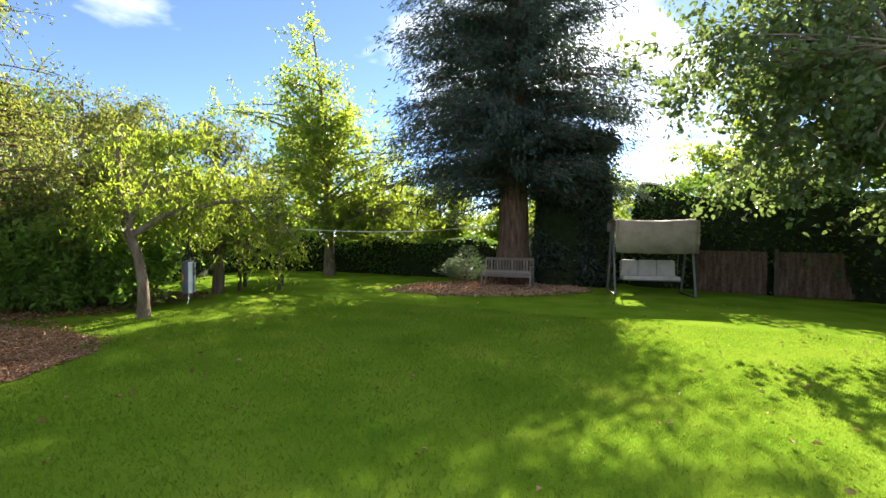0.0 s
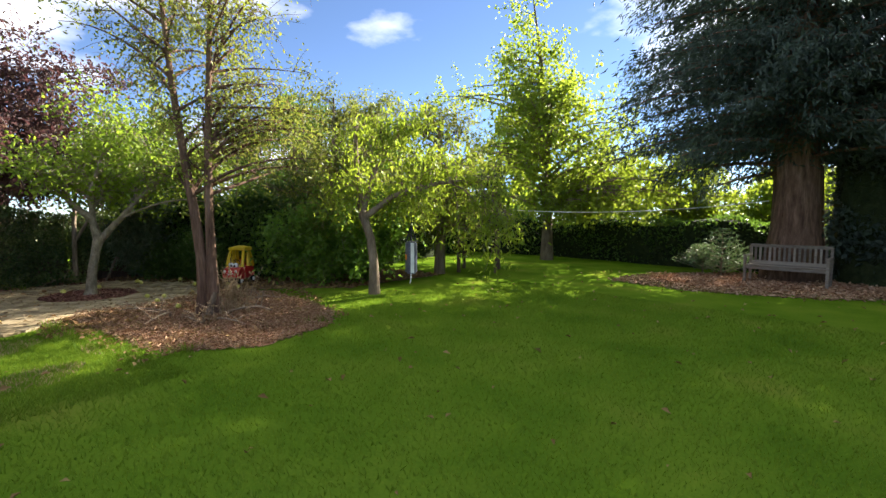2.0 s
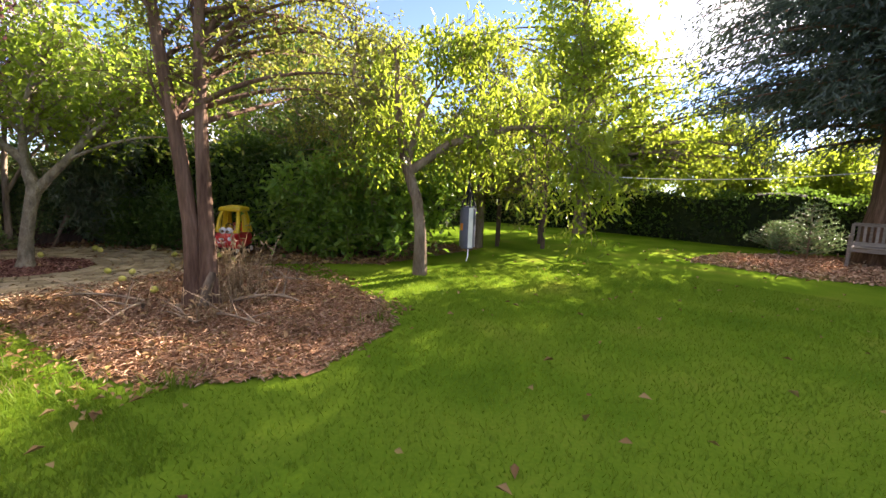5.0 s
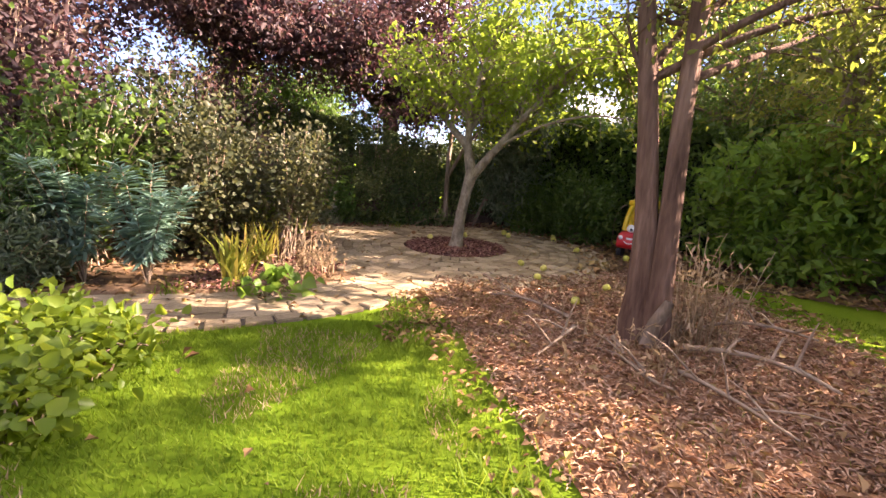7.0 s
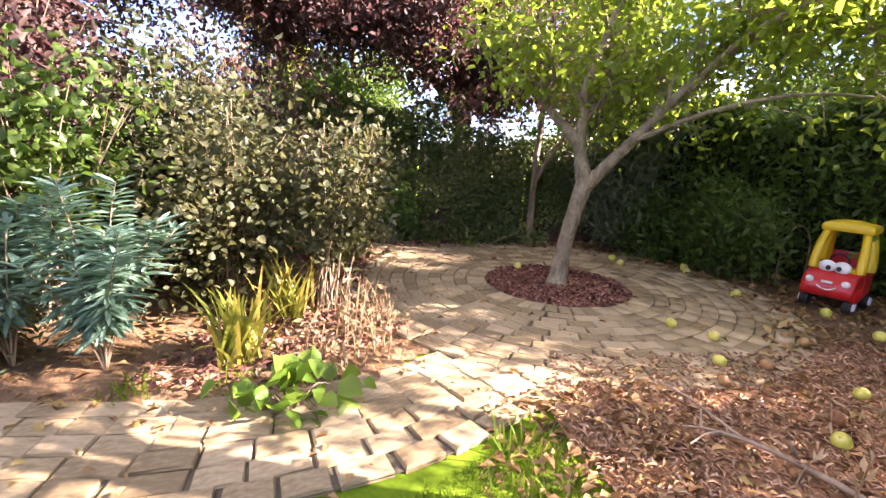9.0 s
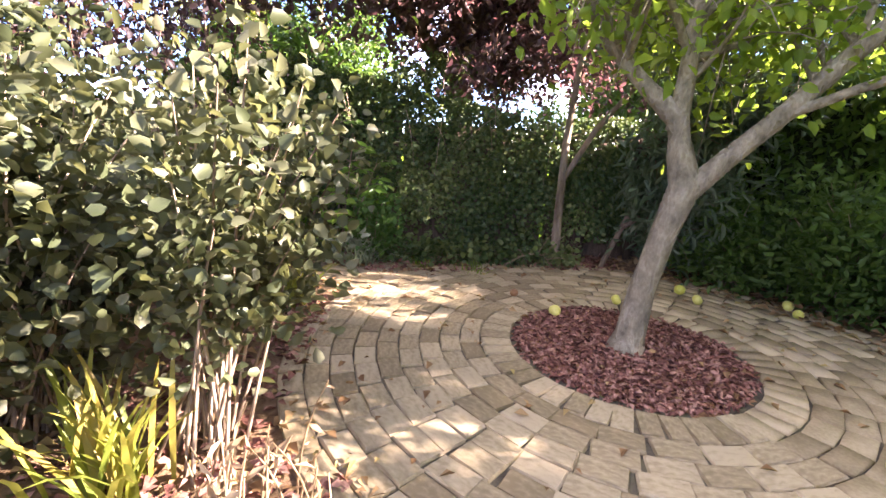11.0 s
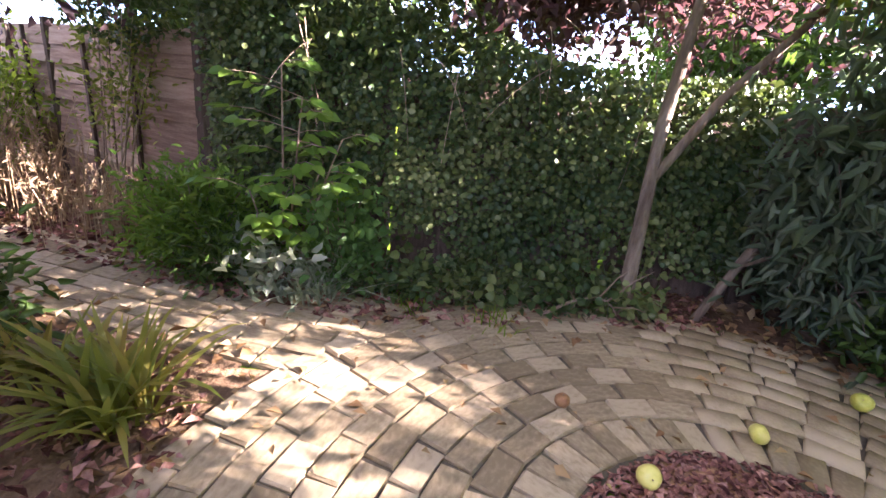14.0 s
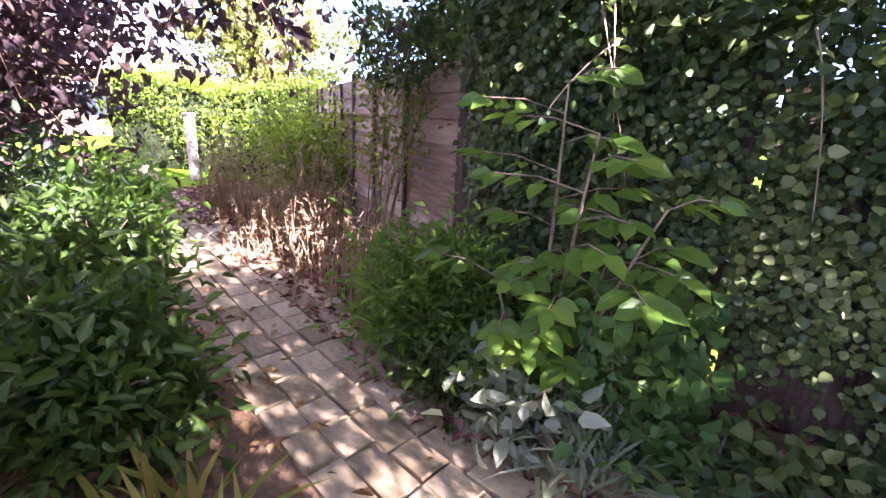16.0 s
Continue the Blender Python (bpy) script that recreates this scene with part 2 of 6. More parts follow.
def bezier(a, b, c, n=7):
    t = np.linspace(0, 1, n)[:, None]
    return (1 - t) ** 2 * np.asarray(a) + 2 * t * (1 - t) * np.asarray(b) + t * t * np.asarray(c)


def leaf_arrays(P, D, N, size, wide=0.5, fold=0.18, oval=False):
    """Folded leaves: base, sides, tip; oval ones have four side points."""
    D = unit(D)
    S = unit(np.cross(D, N))
    U = np.cross(S, D)
    size = np.broadcast_to(np.asarray(size, float), (len(P),))[:, None]
    w = S * size * wide * 0.5
    if oval:
        lift = U * size * fold
        low, high = P + D * size * 0.26, P + D * size * 0.66
        V = np.stack([P, low + w * 0.92 + lift * 0.8, high + w * 0.78 + lift * 0.6, P + D * size - lift * 0.7, high - w * 0.78 + lift * 0.6, low - w * 0.92 + lift * 0.8], 1).reshape(-1, 3)
        i = np.arange(len(P))[:, None] * 6
        return V, np.concatenate([i + np.array([[0, 1, 2, 3]]), i + np.array([[0, 3, 4, 5]])], 0)
    mid = P + D * size * 0.45
    lift = U * size * fold
    V = np.stack([P, mid + w + lift, P + D * size - lift * 0.6, mid - w + lift], 1).reshape(-1, 3)
    i = np.arange(len(P))[:, None] * 4
    F = np.concatenate([i + np.array([[0, 1, 2]]), i + np.array([[0, 2, 3]])], 0)
    return V, F


def leaf_cloud(name, P, size, mat, parent=None, droop=0.3, wide=0.5, out=None, label="", flat=0.0, oval=False):
    """Leaves at the points P in mixed directions; droop pulls their tips down, out turns them away from a middle."""
    n = len(P)
    D = rng.normal(size=(n, 3))
    if out is not None:
        D = unit(D) + 0.9 * unit(P - np.asarray(out))
    D = unit(D)
    D[:, 2] -= droop
    N = rng.normal(size=(n, 3))
    N[:, 2] += 0.8 + flat
    V, F = leaf_arrays(P, D, unit(N), size * rng.uniform(0.65, 1.3, n), wide, 0.18, oval)
    return mesh_np(name, V, F, mat, parent, label)


def inside_lobe(lobe, n, shell=0.35):
    c, r = np.array(lobe[:3]), np.array(lobe[3:6])
    u = unit(rng.normal(size=(n, 3)))
    return c + u * r * (rng.uniform(shell, 1, (n, 1)) ** 0.6)


def tree(name, label, stems, lobes, limbs, twigs, leaves, leaf, mat, bark, droop=0.3, twig_len=0.7, wide=0.5, low=1.5, sag=0.0, shell=0.3, sides=10, spread=0.10, category="tree", oval=True, bare=99):
    """stems: (points, radii) lists; lobes: ellipsoids (x,y,z,rx,ry,rz,weight) that the limbs reach into."""
    top = thing(name, label, category)
    for pts, rad in stems:
        v, f = tubes([(pts, rad)], sides)
        mesh_np("trunk", v, f, bark, top, smooth=True)
    allp, allr = [], []
    for pts, rad in stems:
        pts, k = np.asarray(pts, float), np.linspace(0, len(pts) - 1, 30)
        allp.append(np.stack([np.interp(k, np.arange(len(pts)), pts[:, j]) for j in range(3)], -1))
        allr.append(np.interp(k, np.arange(len(pts)), rad))
    allp, allr = np.concatenate(allp), np.concatenate(allr)
    weights = np.array([b[6] for b in lobes], float)
    weights /= weights.sum()
    bones, P = [], []
    for _ in range(limbs):
        lobe = lobes[rng.choice(len(lobes), p=weights)]
        end = inside_lobe(lobe, 1, shell)[0]
        ok = np.where(allp[:, 2] >= low)[0]
        cost = np.linalg.norm(allp[ok] - end, axis=1) + 0.8 * np.maximum(allp[ok][:, 2] - end[2] + 0.4, 0) + rng.uniform(0, 0.8, len(ok))
        k = ok[np.argmin(cost)]
        a = allp[k]
        mid = (a + end) / 2 + np.array([0, 0, 0.18 + sag]) * np.linalg.norm(end - a) + rng.normal(0, 0.12, 3)
        path = bezier(a, mid, end, 8)
        r0 = min(allr[k] * 0.55, 0.012 + 0.016 * np.linalg.norm(end - a))
        v, f = tubes([(path, np.linspace(r0, 0.004, 8))], 5)
        mesh_np("limb", v, f, bark, top, smooth=True)
        for _ in range(twigs):
            q = path[rng.integers(2, 8)] + rng.normal(0, 0.03, 3)
            d = unit(rng.normal(size=3) + 0.5 * unit(end - a))
            d[2] -= droop * 0.6
            tip = q + unit(d) * twig_len * rng.uniform(0.5, 1.2)
            tw = bezier(q, (q + tip) / 2 + np.array([0, 0, 0.08]), tip, 4)
            bones.append((tw, np.linspace(0.006, 0.002, 4)))
            s = rng.uniform(0.15, 1.05, leaves)[:, None]
            P.append(q + (tip - q) * s + rng.normal(0, spread, (leaves, 3)))
    v, f = tubes(bones, 3)
    tagged(mesh_np("twig_mass", v, f, bark, top), kind="stuff")
    P = np.concatenate(P)
    P = P[(P[:, 2] < bare) | (rng.random(len(P)) < 0.12)]
    leaf_cloud("crown", P, leaf, mat, top, droop, wide, oval=oval)
    return top


def in_poly(x, y, poly):
    inside = np.zeros(x.shape, bool)
    n = len(poly)
    for i in range(n):
        (x1, y1), (x2, y2) = poly[i], poly[(i + 1) % n]
        cross = ((y1 > y) != (y2 > y)) & (x < (x2 - x1) * (y - y1) / ((y2 - y1) or 1e-9) + x1)
        inside ^= cross
    return inside


def wavy(x, y, s=1.0):
    return np.sin(x * 3.1 * s + 1.7 * np.sin(y * 2.3 * s)) * 0.5 + np.sin(y * 4.3 * s + 1.1 * np.cos(x * 3.7 * s)) * 0.5


def patch(name, poly, z, amp, mat, label, category, res=0.06):
    """A bumpy sheet of soil or mulch inside an outline, with a frayed edge."""
    xs, ys = [p[0] for p in poly], [p[1] for p in poly]
    gx, gy = np.meshgrid(np.arange(min(xs), max(xs) + res, res), np.arange(min(ys), max(ys) + res, res), indexing="ij")
    jx, jy = gx + 0.05 * wavy(gx, gy, 3), gy + 0.05 * wavy(gy, gx, 3)
    ok = in_poly(jx, jy, poly)
    h = z + amp * (0.5 + 0.5 * wavy(gx, gy, 1.1)) + amp * 0.6 * wavy(gx, gy, 5.3)
    idx = np.arange(gx.size).reshape(gx.shape)
    cell = ok[:-1, :-1] & ok[1:, :-1] & ok[1:, 1:] & ok[:-1, 1:]
    F = np.stack([idx[:-1, :-1][cell], idx[1:, :-1][cell], idx[1:, 1:][cell], idx[:-1, 1:][cell]], -1)
    used = np.unique(F)
    remap = np.zeros(gx.size, int)
    remap[used] = np.arange(len(used))
    V = np.stack([gx.ravel()[used], gy.ravel()[used], np.maximum(h.ravel()[used], 0.006)], -1)
    ob = mesh_np(name, V, remap[F], mat, smooth=True)
    return tagged(ob, label, category, kind="structure")


def scatter(poly, n):
    xs, ys = [p[0] for p in poly], [p[1] for p in poly]
    x, y = rng.uniform(min(xs), max(xs), n * 3), rng.uniform(min(ys), max(ys), n * 3)
    ok = in_poly(x, y, poly)
    return np.stack([x[ok], y[ok]], -1)[:n]


def litter(name, pts, z, size, mat, label, category, wide=0.6):
    n = len(pts)
    P = np.column_stack([pts, np.full(n, z) + rng.uniform(0, 0.03, n)])
    D = rng.normal(size=(n, 3)) * np.array([1, 1, 0.22])
    N = rng.normal(size=(n, 3)) * 0.35 + np.array([0, 0, 1])
    V, F = leaf_arrays(P, D, unit(N), size * rng.uniform(0.5, 1.5, n), wide, 0.2)
    ob = mesh_np(name, V, F, mat)
    return tagged(ob, label, category, kind="stuff")


def along(line, n):
    """n random points along a polyline, with the sideways direction."""
    p = np.asarray(line, float)
    seg = np.linalg.norm(np.diff(p, axis=0), axis=1)
    s = rng.uniform(0, seg.sum(), n)
    cum = np.concatenate([[0], np.cumsum(seg)])
    k = np.clip(np.searchsorted(cum, s, side="right") - 1, 0, len(seg) - 1)
    f = ((s - cum[k]) / seg[k])[:, None]
    d = (p[k + 1] - p[k]) / seg[k][:, None]
    return p[k] * (1 - f) + p[k + 1] * f, np.column_stack([-d[:, 1], d[:, 0]])


def hedge(name, label, line, width, height, leaves, leaf, mat, low=0.05, rough_top=0.25, core=True, category="hedge", wide=0.5, droop=0.3):
    """A dense hedge along a line: a dark inner mass coloured for shade, and leaves all over its bumpy skin."""
    top = thing(name, label, category)
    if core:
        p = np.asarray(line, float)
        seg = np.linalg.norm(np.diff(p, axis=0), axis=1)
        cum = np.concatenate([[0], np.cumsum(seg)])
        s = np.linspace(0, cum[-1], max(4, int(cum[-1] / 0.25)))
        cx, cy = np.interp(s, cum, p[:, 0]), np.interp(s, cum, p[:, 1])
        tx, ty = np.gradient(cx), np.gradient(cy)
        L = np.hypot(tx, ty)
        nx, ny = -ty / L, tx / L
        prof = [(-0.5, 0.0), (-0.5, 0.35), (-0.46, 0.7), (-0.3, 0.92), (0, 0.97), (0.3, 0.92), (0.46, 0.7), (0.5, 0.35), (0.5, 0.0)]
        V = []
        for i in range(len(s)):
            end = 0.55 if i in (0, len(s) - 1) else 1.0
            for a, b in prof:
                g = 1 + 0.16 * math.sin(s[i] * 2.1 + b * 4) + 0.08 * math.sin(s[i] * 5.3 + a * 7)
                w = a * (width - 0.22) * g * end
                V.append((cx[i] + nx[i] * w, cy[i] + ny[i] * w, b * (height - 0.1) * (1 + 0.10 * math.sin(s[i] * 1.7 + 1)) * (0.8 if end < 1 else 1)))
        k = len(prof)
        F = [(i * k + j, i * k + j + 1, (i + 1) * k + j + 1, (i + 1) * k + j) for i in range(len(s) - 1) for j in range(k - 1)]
        # solid core, painted dark as shade between the leaves
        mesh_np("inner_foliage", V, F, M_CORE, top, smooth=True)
    c, side = along(line, leaves)
    u = rng.uniform(-1, 1, leaves)
    onside = rng.uniform(size=leaves) < 0.72
    z = np.where(onside, rng.uniform(low, height, leaves), height * rng.uniform(0.9, 1.0, leaves))
    off = np.where(onside, np.sign(u) * (0.5 - 0.08 * np.abs(rng.normal(size=leaves))), 0.5 * u)
    bulge = 1 + 0.22 * np.sin(c[:, 0] * 2.3 + c[:, 1] * 1.9 + z * 3.1)
    z = z + rough_top * (z / height) ** 2 * np.sin(c[:, 0] * 3.3 + c[:, 1] * 2.7) * 0.5 + rng.normal(0, 0.03, leaves)
    P = np.column_stack([c + side * (off * width * bulge)[:, None] + rng.normal(0, 0.05, (leaves, 2)), np.maximum(z, 0.02)])
    leaf_cloud("foliage", P, leaf, mat, top, droop, wide)
    return top


def shrub(name, label, centre, radii, stems, leaves, leaf, mat, bark, base=None, wide=0.5, droop=0.2, shell=0.35, clump=0.16, category="shrub"):
    """Stems fan out of the ground and carry clumps of leaves."""
    top = thing(name, label, category)
    foot = np.array([centre[0], centre[1], 0.0] if base is None else base, float)
    bones, P = [], []
    per = max(1, leaves // stems)
    for _ in range(stems):
        end = inside_lobe((*centre, *radii), 1, shell)[0]
        end[2] = max(end[2], 0.08)
        a = foot + np.append(rng.normal(0, 0.18, 2) * min(1.0, radii[0]), 0)
        path = bezier(a, (a + end) / 2 + np.array([0, 0, 0.15]), end, 6)
        bones.append((path, np.linspace(0.008, 0.0025, 6)))
        near = rng.uniform(0.45, 1.0, per)
        at = a + (end - a) * near[:, None]
        at[:, 2] += 0.3 * near * (1 - near)
        P.append(at + rng.normal(0, clump, (per, 3)))
    v, f = tubes(bones, 4)
    tagged(mesh_np("branchwork", v, f, bark, top), kind="stuff")
    P = np.concatenate(P)
    P[:, 2] = np.maximum(P[:, 2], 0.03)
    leaf_cloud("foliage", P, leaf, mat, top, droop, wide, out=foot, oval=True)
    return top


def strap_clump(name, label, at, n, length, mat, width=0.03, lean=0.6, category="plant", spread=0.12):
    """Long arching strap leaves from one crown."""
    V, F = [], []
    for i in range(n):
        a = rng.uniform(0, 2 * np.pi)
        ln = length * rng.uniform(0.55, 1.1)
        d = np.array([math.cos(a), math.sin(a), 0])
        s = np.array([-d[1], d[0], 0])
        p0 = np.array(at) + np.append(rng.normal(0, spread * 0.5, 2), 0)
        out = lean * rng.uniform(0.3, 1.3)
        fall = rng.uniform(0.0, 0.55) * out
        b = len(V)
        for k, t in enumerate((0, 0.3, 0.6, 0.85, 1.0)):
            p = p0 + d * ln * out * t * (0.5 + 0.5 * t) + np.array([0, 0, ln * (t * (1.05 - 0.25 * out) - fall * t ** 3)])
            p[2] = max(p[2], 0.012)
            w = width * (0.6, 1.0, 0.9, 0.55, 0.05)[k] * 0.5
            V += [p - s * w, p + np.array([0, 0, -0.15 * w]), p + s * w]
        for k in range(4):
            q = b + k * 3
            F += [(q, q + 1, q + 4, q + 3), (q + 1, q + 2, q + 5, q + 4)]
    top = thing(name, label, category)
    mesh_np("foliage", V, F, mat, top)
    return top

# ---- ground ----
CX, CY = -10.36, 5.53          # middle of the round patio and its tree
R_IN, R_OUT = 0.70, 1.98
bm = bmesh.new()
bmesh.ops.create_grid(bm, x_segments=40, y_segments=40, size=400)
for v in bm.verts:
    v.co.x, v.co.y = math.copysign(abs(v.co.x / 400) ** 2.2 * 400, v.co.x), math.copysign(abs(v.co.y / 400) ** 2.2 * 400, v.co.y)
ground = part("ground", bm, M_LAWN)
tagged(ground, "mown green lawn reaching out to the hedges", "lawn", kind="structure")

def arc(r, a0, a1, n=14):
    return [(CX + r * math.cos(radians(a0 + (a1 - a0) * i / n)), CY + r * math.sin(radians(a0 + (a1 - a0) * i / n))) for i in range(n + 1)]

BED_A = [(-5.05, 5.57), (-5.29, 5.25), (-5.51, 5.0), (-5.92, 4.78), (-6.76, 4.77), (-7.5, 4.77), (-8.2, 4.72), (-8.75, 4.9), (-8.8, 6.4), (-9.05, 7.35), (-8.2, 7.75), (-6.74, 7.57), (-5.89, 7.3), (-5.24, 6.74), (-5.08, 6.1)]
BED_N = [(-12.9, 6.3), (-11.9, 6.5), *arc(1.7, 125, 40, 8), (-8.75, 6.4), (-8.9, 7.3), (-8.3, 8.2), (-7.4, 9.0), (-7.2, 12), (-10, 12), (-12.9, 10)]
BED_W = [(-12.1, 6.5), *arc(1.75, 165, 205, 6), (-11.9, 4.2), (-12.1, 3.3), (-12.6, 1.95), (-13.3, 0.05), (-14.1, -2.5), (-16, -2.5), (-14.9, 0.6), (-13.55, 2.75), (-13.1, 4.2), (-12.75, 6.7)]
BED_M = [(-8.1, -1.5), (-8.1, 2.5), (-8.05, 3.4), (-8.6, 4.1), *arc(1.8, 315, 238, 10), (-11.7, 3.5), (-12.25, 2.0), (-12.95, 0.1), (-13.7, -2.0)]
patch("mulch_bed", BED_A, 0.008, 0.012, M_MULCH, "bark mulch bed round the twin-stemmed tree", "flower bed")
patch("hedge_soil", BED_N, 0.007, 0.008, M_LITTER, "leaf-strewn soil under the laurel hedge", "soil", res=0.09)
patch("wall_border", BED_W, 0.007, 0.009, M_LITTER, "narrow soil border at the foot of the fence", "flower bed", res=0.08)
patch("middle_bed", BED_M, 0.008, 0.011, M_LITTER, "planted bed between the two paved paths", "flower bed", res=0.08)

# patio foundations
bm = bmesh.new()
inner = [bm.verts.new((CX + (R_IN - 0.06) * math.cos(a), CY + (R_IN - 0.06) * math.sin(a), 0.017)) for a in np.linspace(0, 2 * np.pi, 64, endpoint=False)]
outer = [bm.verts.new((CX + R_OUT * math.cos(a), CY + R_OUT * math.sin(a), 0.017)) for a in np.linspace(0, 2 * np.pi, 64, endpoint=False)]
for i in range(64):
    bm.faces.new((inner[i], outer[i], outer[(i + 1) % 64], inner[(i + 1) % 64]))
patio = part("pavement", bm, M_SAND)
tagged(patio, "round patio of worn buff paving setts laid in rings", "patio", kind="structure")
EAST = [(-7.95, -1.5), (-7.93, 1.5), (-7.9, 3.0), (-8.15, 3.95), (-8.75, 4.75)]
WEST = [(-11.75, 4.35), (-12.0, 3.4), (-12.45, 2.0), (-13.13, 0.1), (-14.0, -2.6), (-15.5, -6)]
W_EAST, W_WEST = 0.76, 0.84

def strip(line, width, z, name, mat):
    p = np.asarray(line, float)
    cum = np.concatenate([[0], np.cumsum(np.linalg.norm(np.diff(p, axis=0), axis=1))])
    s = np.linspace(0, cum[-1], 40)
    x, y = np.interp(s, cum, p[:, 0]), np.interp(s, cum, p[:, 1])
    for _ in range(4):
        x[1:-1], y[1:-1] = (x[:-2] + 2 * x[1:-1] + x[2:]) / 4, (y[:-2] + 2 * y[1:-1] + y[2:]) / 4
    d = unit(np.column_stack([np.gradient(x), np.gradient(y)]))
    nrm = np.column_stack([-d[:, 1], d[:, 0]])
    c = np.column_stack([x, y])
    V = np.concatenate([np.column_stack([c + nrm * width / 2, np.full(40, z)]), np.column_stack([c - nrm * width / 2, np.full(40, z)])])
    F = [(i, i + 40, i + 41, i + 1) for i in range(39)]
    return mesh_np(name, V, F, mat), c, d, nrm

path_e, EC, ED, EN = strip(EAST, W_EAST, 0.014, "road", M_SAND)
tagged(path_e, "paved garden path beside the lawn", "path", kind="structure")
path_w, WC, WD, WN = strip(WEST, W_WEST, 0.0115, "road", M_SAND)
tagged(path_w, "paved garden path along the fence", "path", kind="structure")

# ---- fence behind the ivy ----
FENCE = [(-12.62, 7.4), (-12.95, 4.2), (-13.35, 2.75), (-14.7, 0.7), (-16.4, -1.6)]

def fence_run(a, b, height, n, wood=None):
    top = thing("fence_panel", "weathered brown lap-board fence panel between dark posts", "fence", "boundary fence panels")
    a, b = Vector((*a, 0)), Vector((*b, 0))
    d = (b - a).normalized()
    turn = math.degrees(math.atan2(d.y, d.x))
    ln = (b - a).length
    top.matrix_world = pose(*a, 0, 0, turn)
    for k in range(n):
        bm = bmesh.new()
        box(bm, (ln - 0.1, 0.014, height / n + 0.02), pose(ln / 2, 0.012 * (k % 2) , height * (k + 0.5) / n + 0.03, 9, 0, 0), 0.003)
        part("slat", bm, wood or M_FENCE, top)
    for x in (0.03,):
        bm = bmesh.new()
        box(bm, (0.09, 0.09, height + 0.1), pose(x, -0.02, (height + 0.1) / 2), 0.01)
        part("post", bm, M_POST, top)
    for x in (ln * 0.36, ln * 0.68):
        bm = bmesh.new()
        box(bm, (0.05, 0.03, height), pose(x, 0.045, height / 2 + 0.02), 0.005)
        part("batten", bm, M_POST, top)

for (x1, y1), (x2, y2) in zip(FENCE[:-1], FENCE[1:]):
    m = max(1, round(math.hypot(x2 - x1, y2 - y1) / 1.7))
    for i in range(m):
        f0, f1 = i / m, (i + 1) / m
        # slats of the ivy-covered runs take the darker post wood
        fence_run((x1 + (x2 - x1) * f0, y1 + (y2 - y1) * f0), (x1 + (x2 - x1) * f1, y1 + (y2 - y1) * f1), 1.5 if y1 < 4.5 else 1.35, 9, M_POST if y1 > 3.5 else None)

# ivy over the fence
def ivy_wall(line, n, lo, hi, label, fray=0.0):
    top = thing("ivy", label, "ivy")
    c, side = along(line, n)
    z = rng.uniform(lo, 1, n) * (hi - 0.28 * np.clip((c[:, 1] - 4.9) / 0.9, 0, 1)) + 0.10 * np.sin(c[:, 1] * 2.2)
    z = np.maximum(z, 0.05)
    off = 0.10 + 0.10 * (0.5 + 0.5 * np.sin(c[:, 1] * 3.1 + z * 2.7)) + 0.05 * rng.normal(size=n)
    inward = -side if (side[0] @ np.array([CX - c[0, 0], CY - c[0, 1]])) < 0 else side
    P = np.column_stack([c + inward * off[:, None], z])
    if fray:
        thin = np.clip((0.75 - z) / 0.5, 0, 1) * np.clip(0.75 + 0.5 * np.sin(c[:, 1] * 3.3 + z * 2.1) + 0.3 * np.sin(c[:, 1] * 9 - z * 7), 0, 1)
        bare = rng.random(n) < 0.93 * thin
        P, inward = P[~bare], inward[~bare]
    m = len(P)
    D = np.column_stack([rng.normal(0, 0.6, (m, 2)) + inward * 0.35, -0.6 + rng.normal(0, 0.5, m)])
    N = np.column_stack([inward, np.full(m, 0.45)]) + rng.normal(0, 0.4, (m, 3))
    V, F = leaf_arrays(P, D, unit(N), 0.035 * rng.uniform(0.5, 1.45, m), 0.95, 0.12, True)
    mesh_np("foliage", V, F, L_IVY, top)
    return top

ivy_wall([(-12.66, 6.7), (-12.95, 4.2), (-13.30, 2.9)], 34000, 0.10, 1.75, "dense glossy dark green ivy covering the fence", 1.0)
runners = thing("ivy", "pale bare ivy runners hanging over the leafy fence", "ivy")
for _ in range(15):
    q, sd = along([(-12.5, 6.4), (-12.82, 4.2), (-13.2, 2.7), (-13.75, 1.9)], 1)
    z0, ln = rng.uniform(1.45, 1.9), rng.uniform(0.3, 0.8)
    a = np.array([q[0, 0] + 0.28, q[0, 1], z0])
    e = a + np.array([rng.normal(0.02, 0.04), rng.normal(0.1, 0.22), -ln])
    v, f = tubes([(bezier(a, (a + e) / 2 + np.array([0.08, 0, 0.1]), e, 7), np.linspace(0.0035, 0.0015, 7))], 4)
    run = mesh_np("runner", v, f, M_TWIG, runners)
    m = 14
    P = a + rng.uniform(0, 1, (m, 1)) * (e - a) + rng.normal(0, 0.02, (m, 3)) + np.array([0.03, 0, 0.02])
    tagged(leaf_cloud("runner_leaf", P, 0.045, L_IVY, run, 0.5, 0.9, oval=True), kind="stuff")
hedge("ivy", "shaggy ivy crest spilling over the fence", [(-12.9, 4.9), (-13.0, 4.2), (-13.4, 2.8), (-14.2, 1.5)], 0.5, 1.95, 5000, 0.07, L_IVY, low=1.45, core=False, category="ivy")

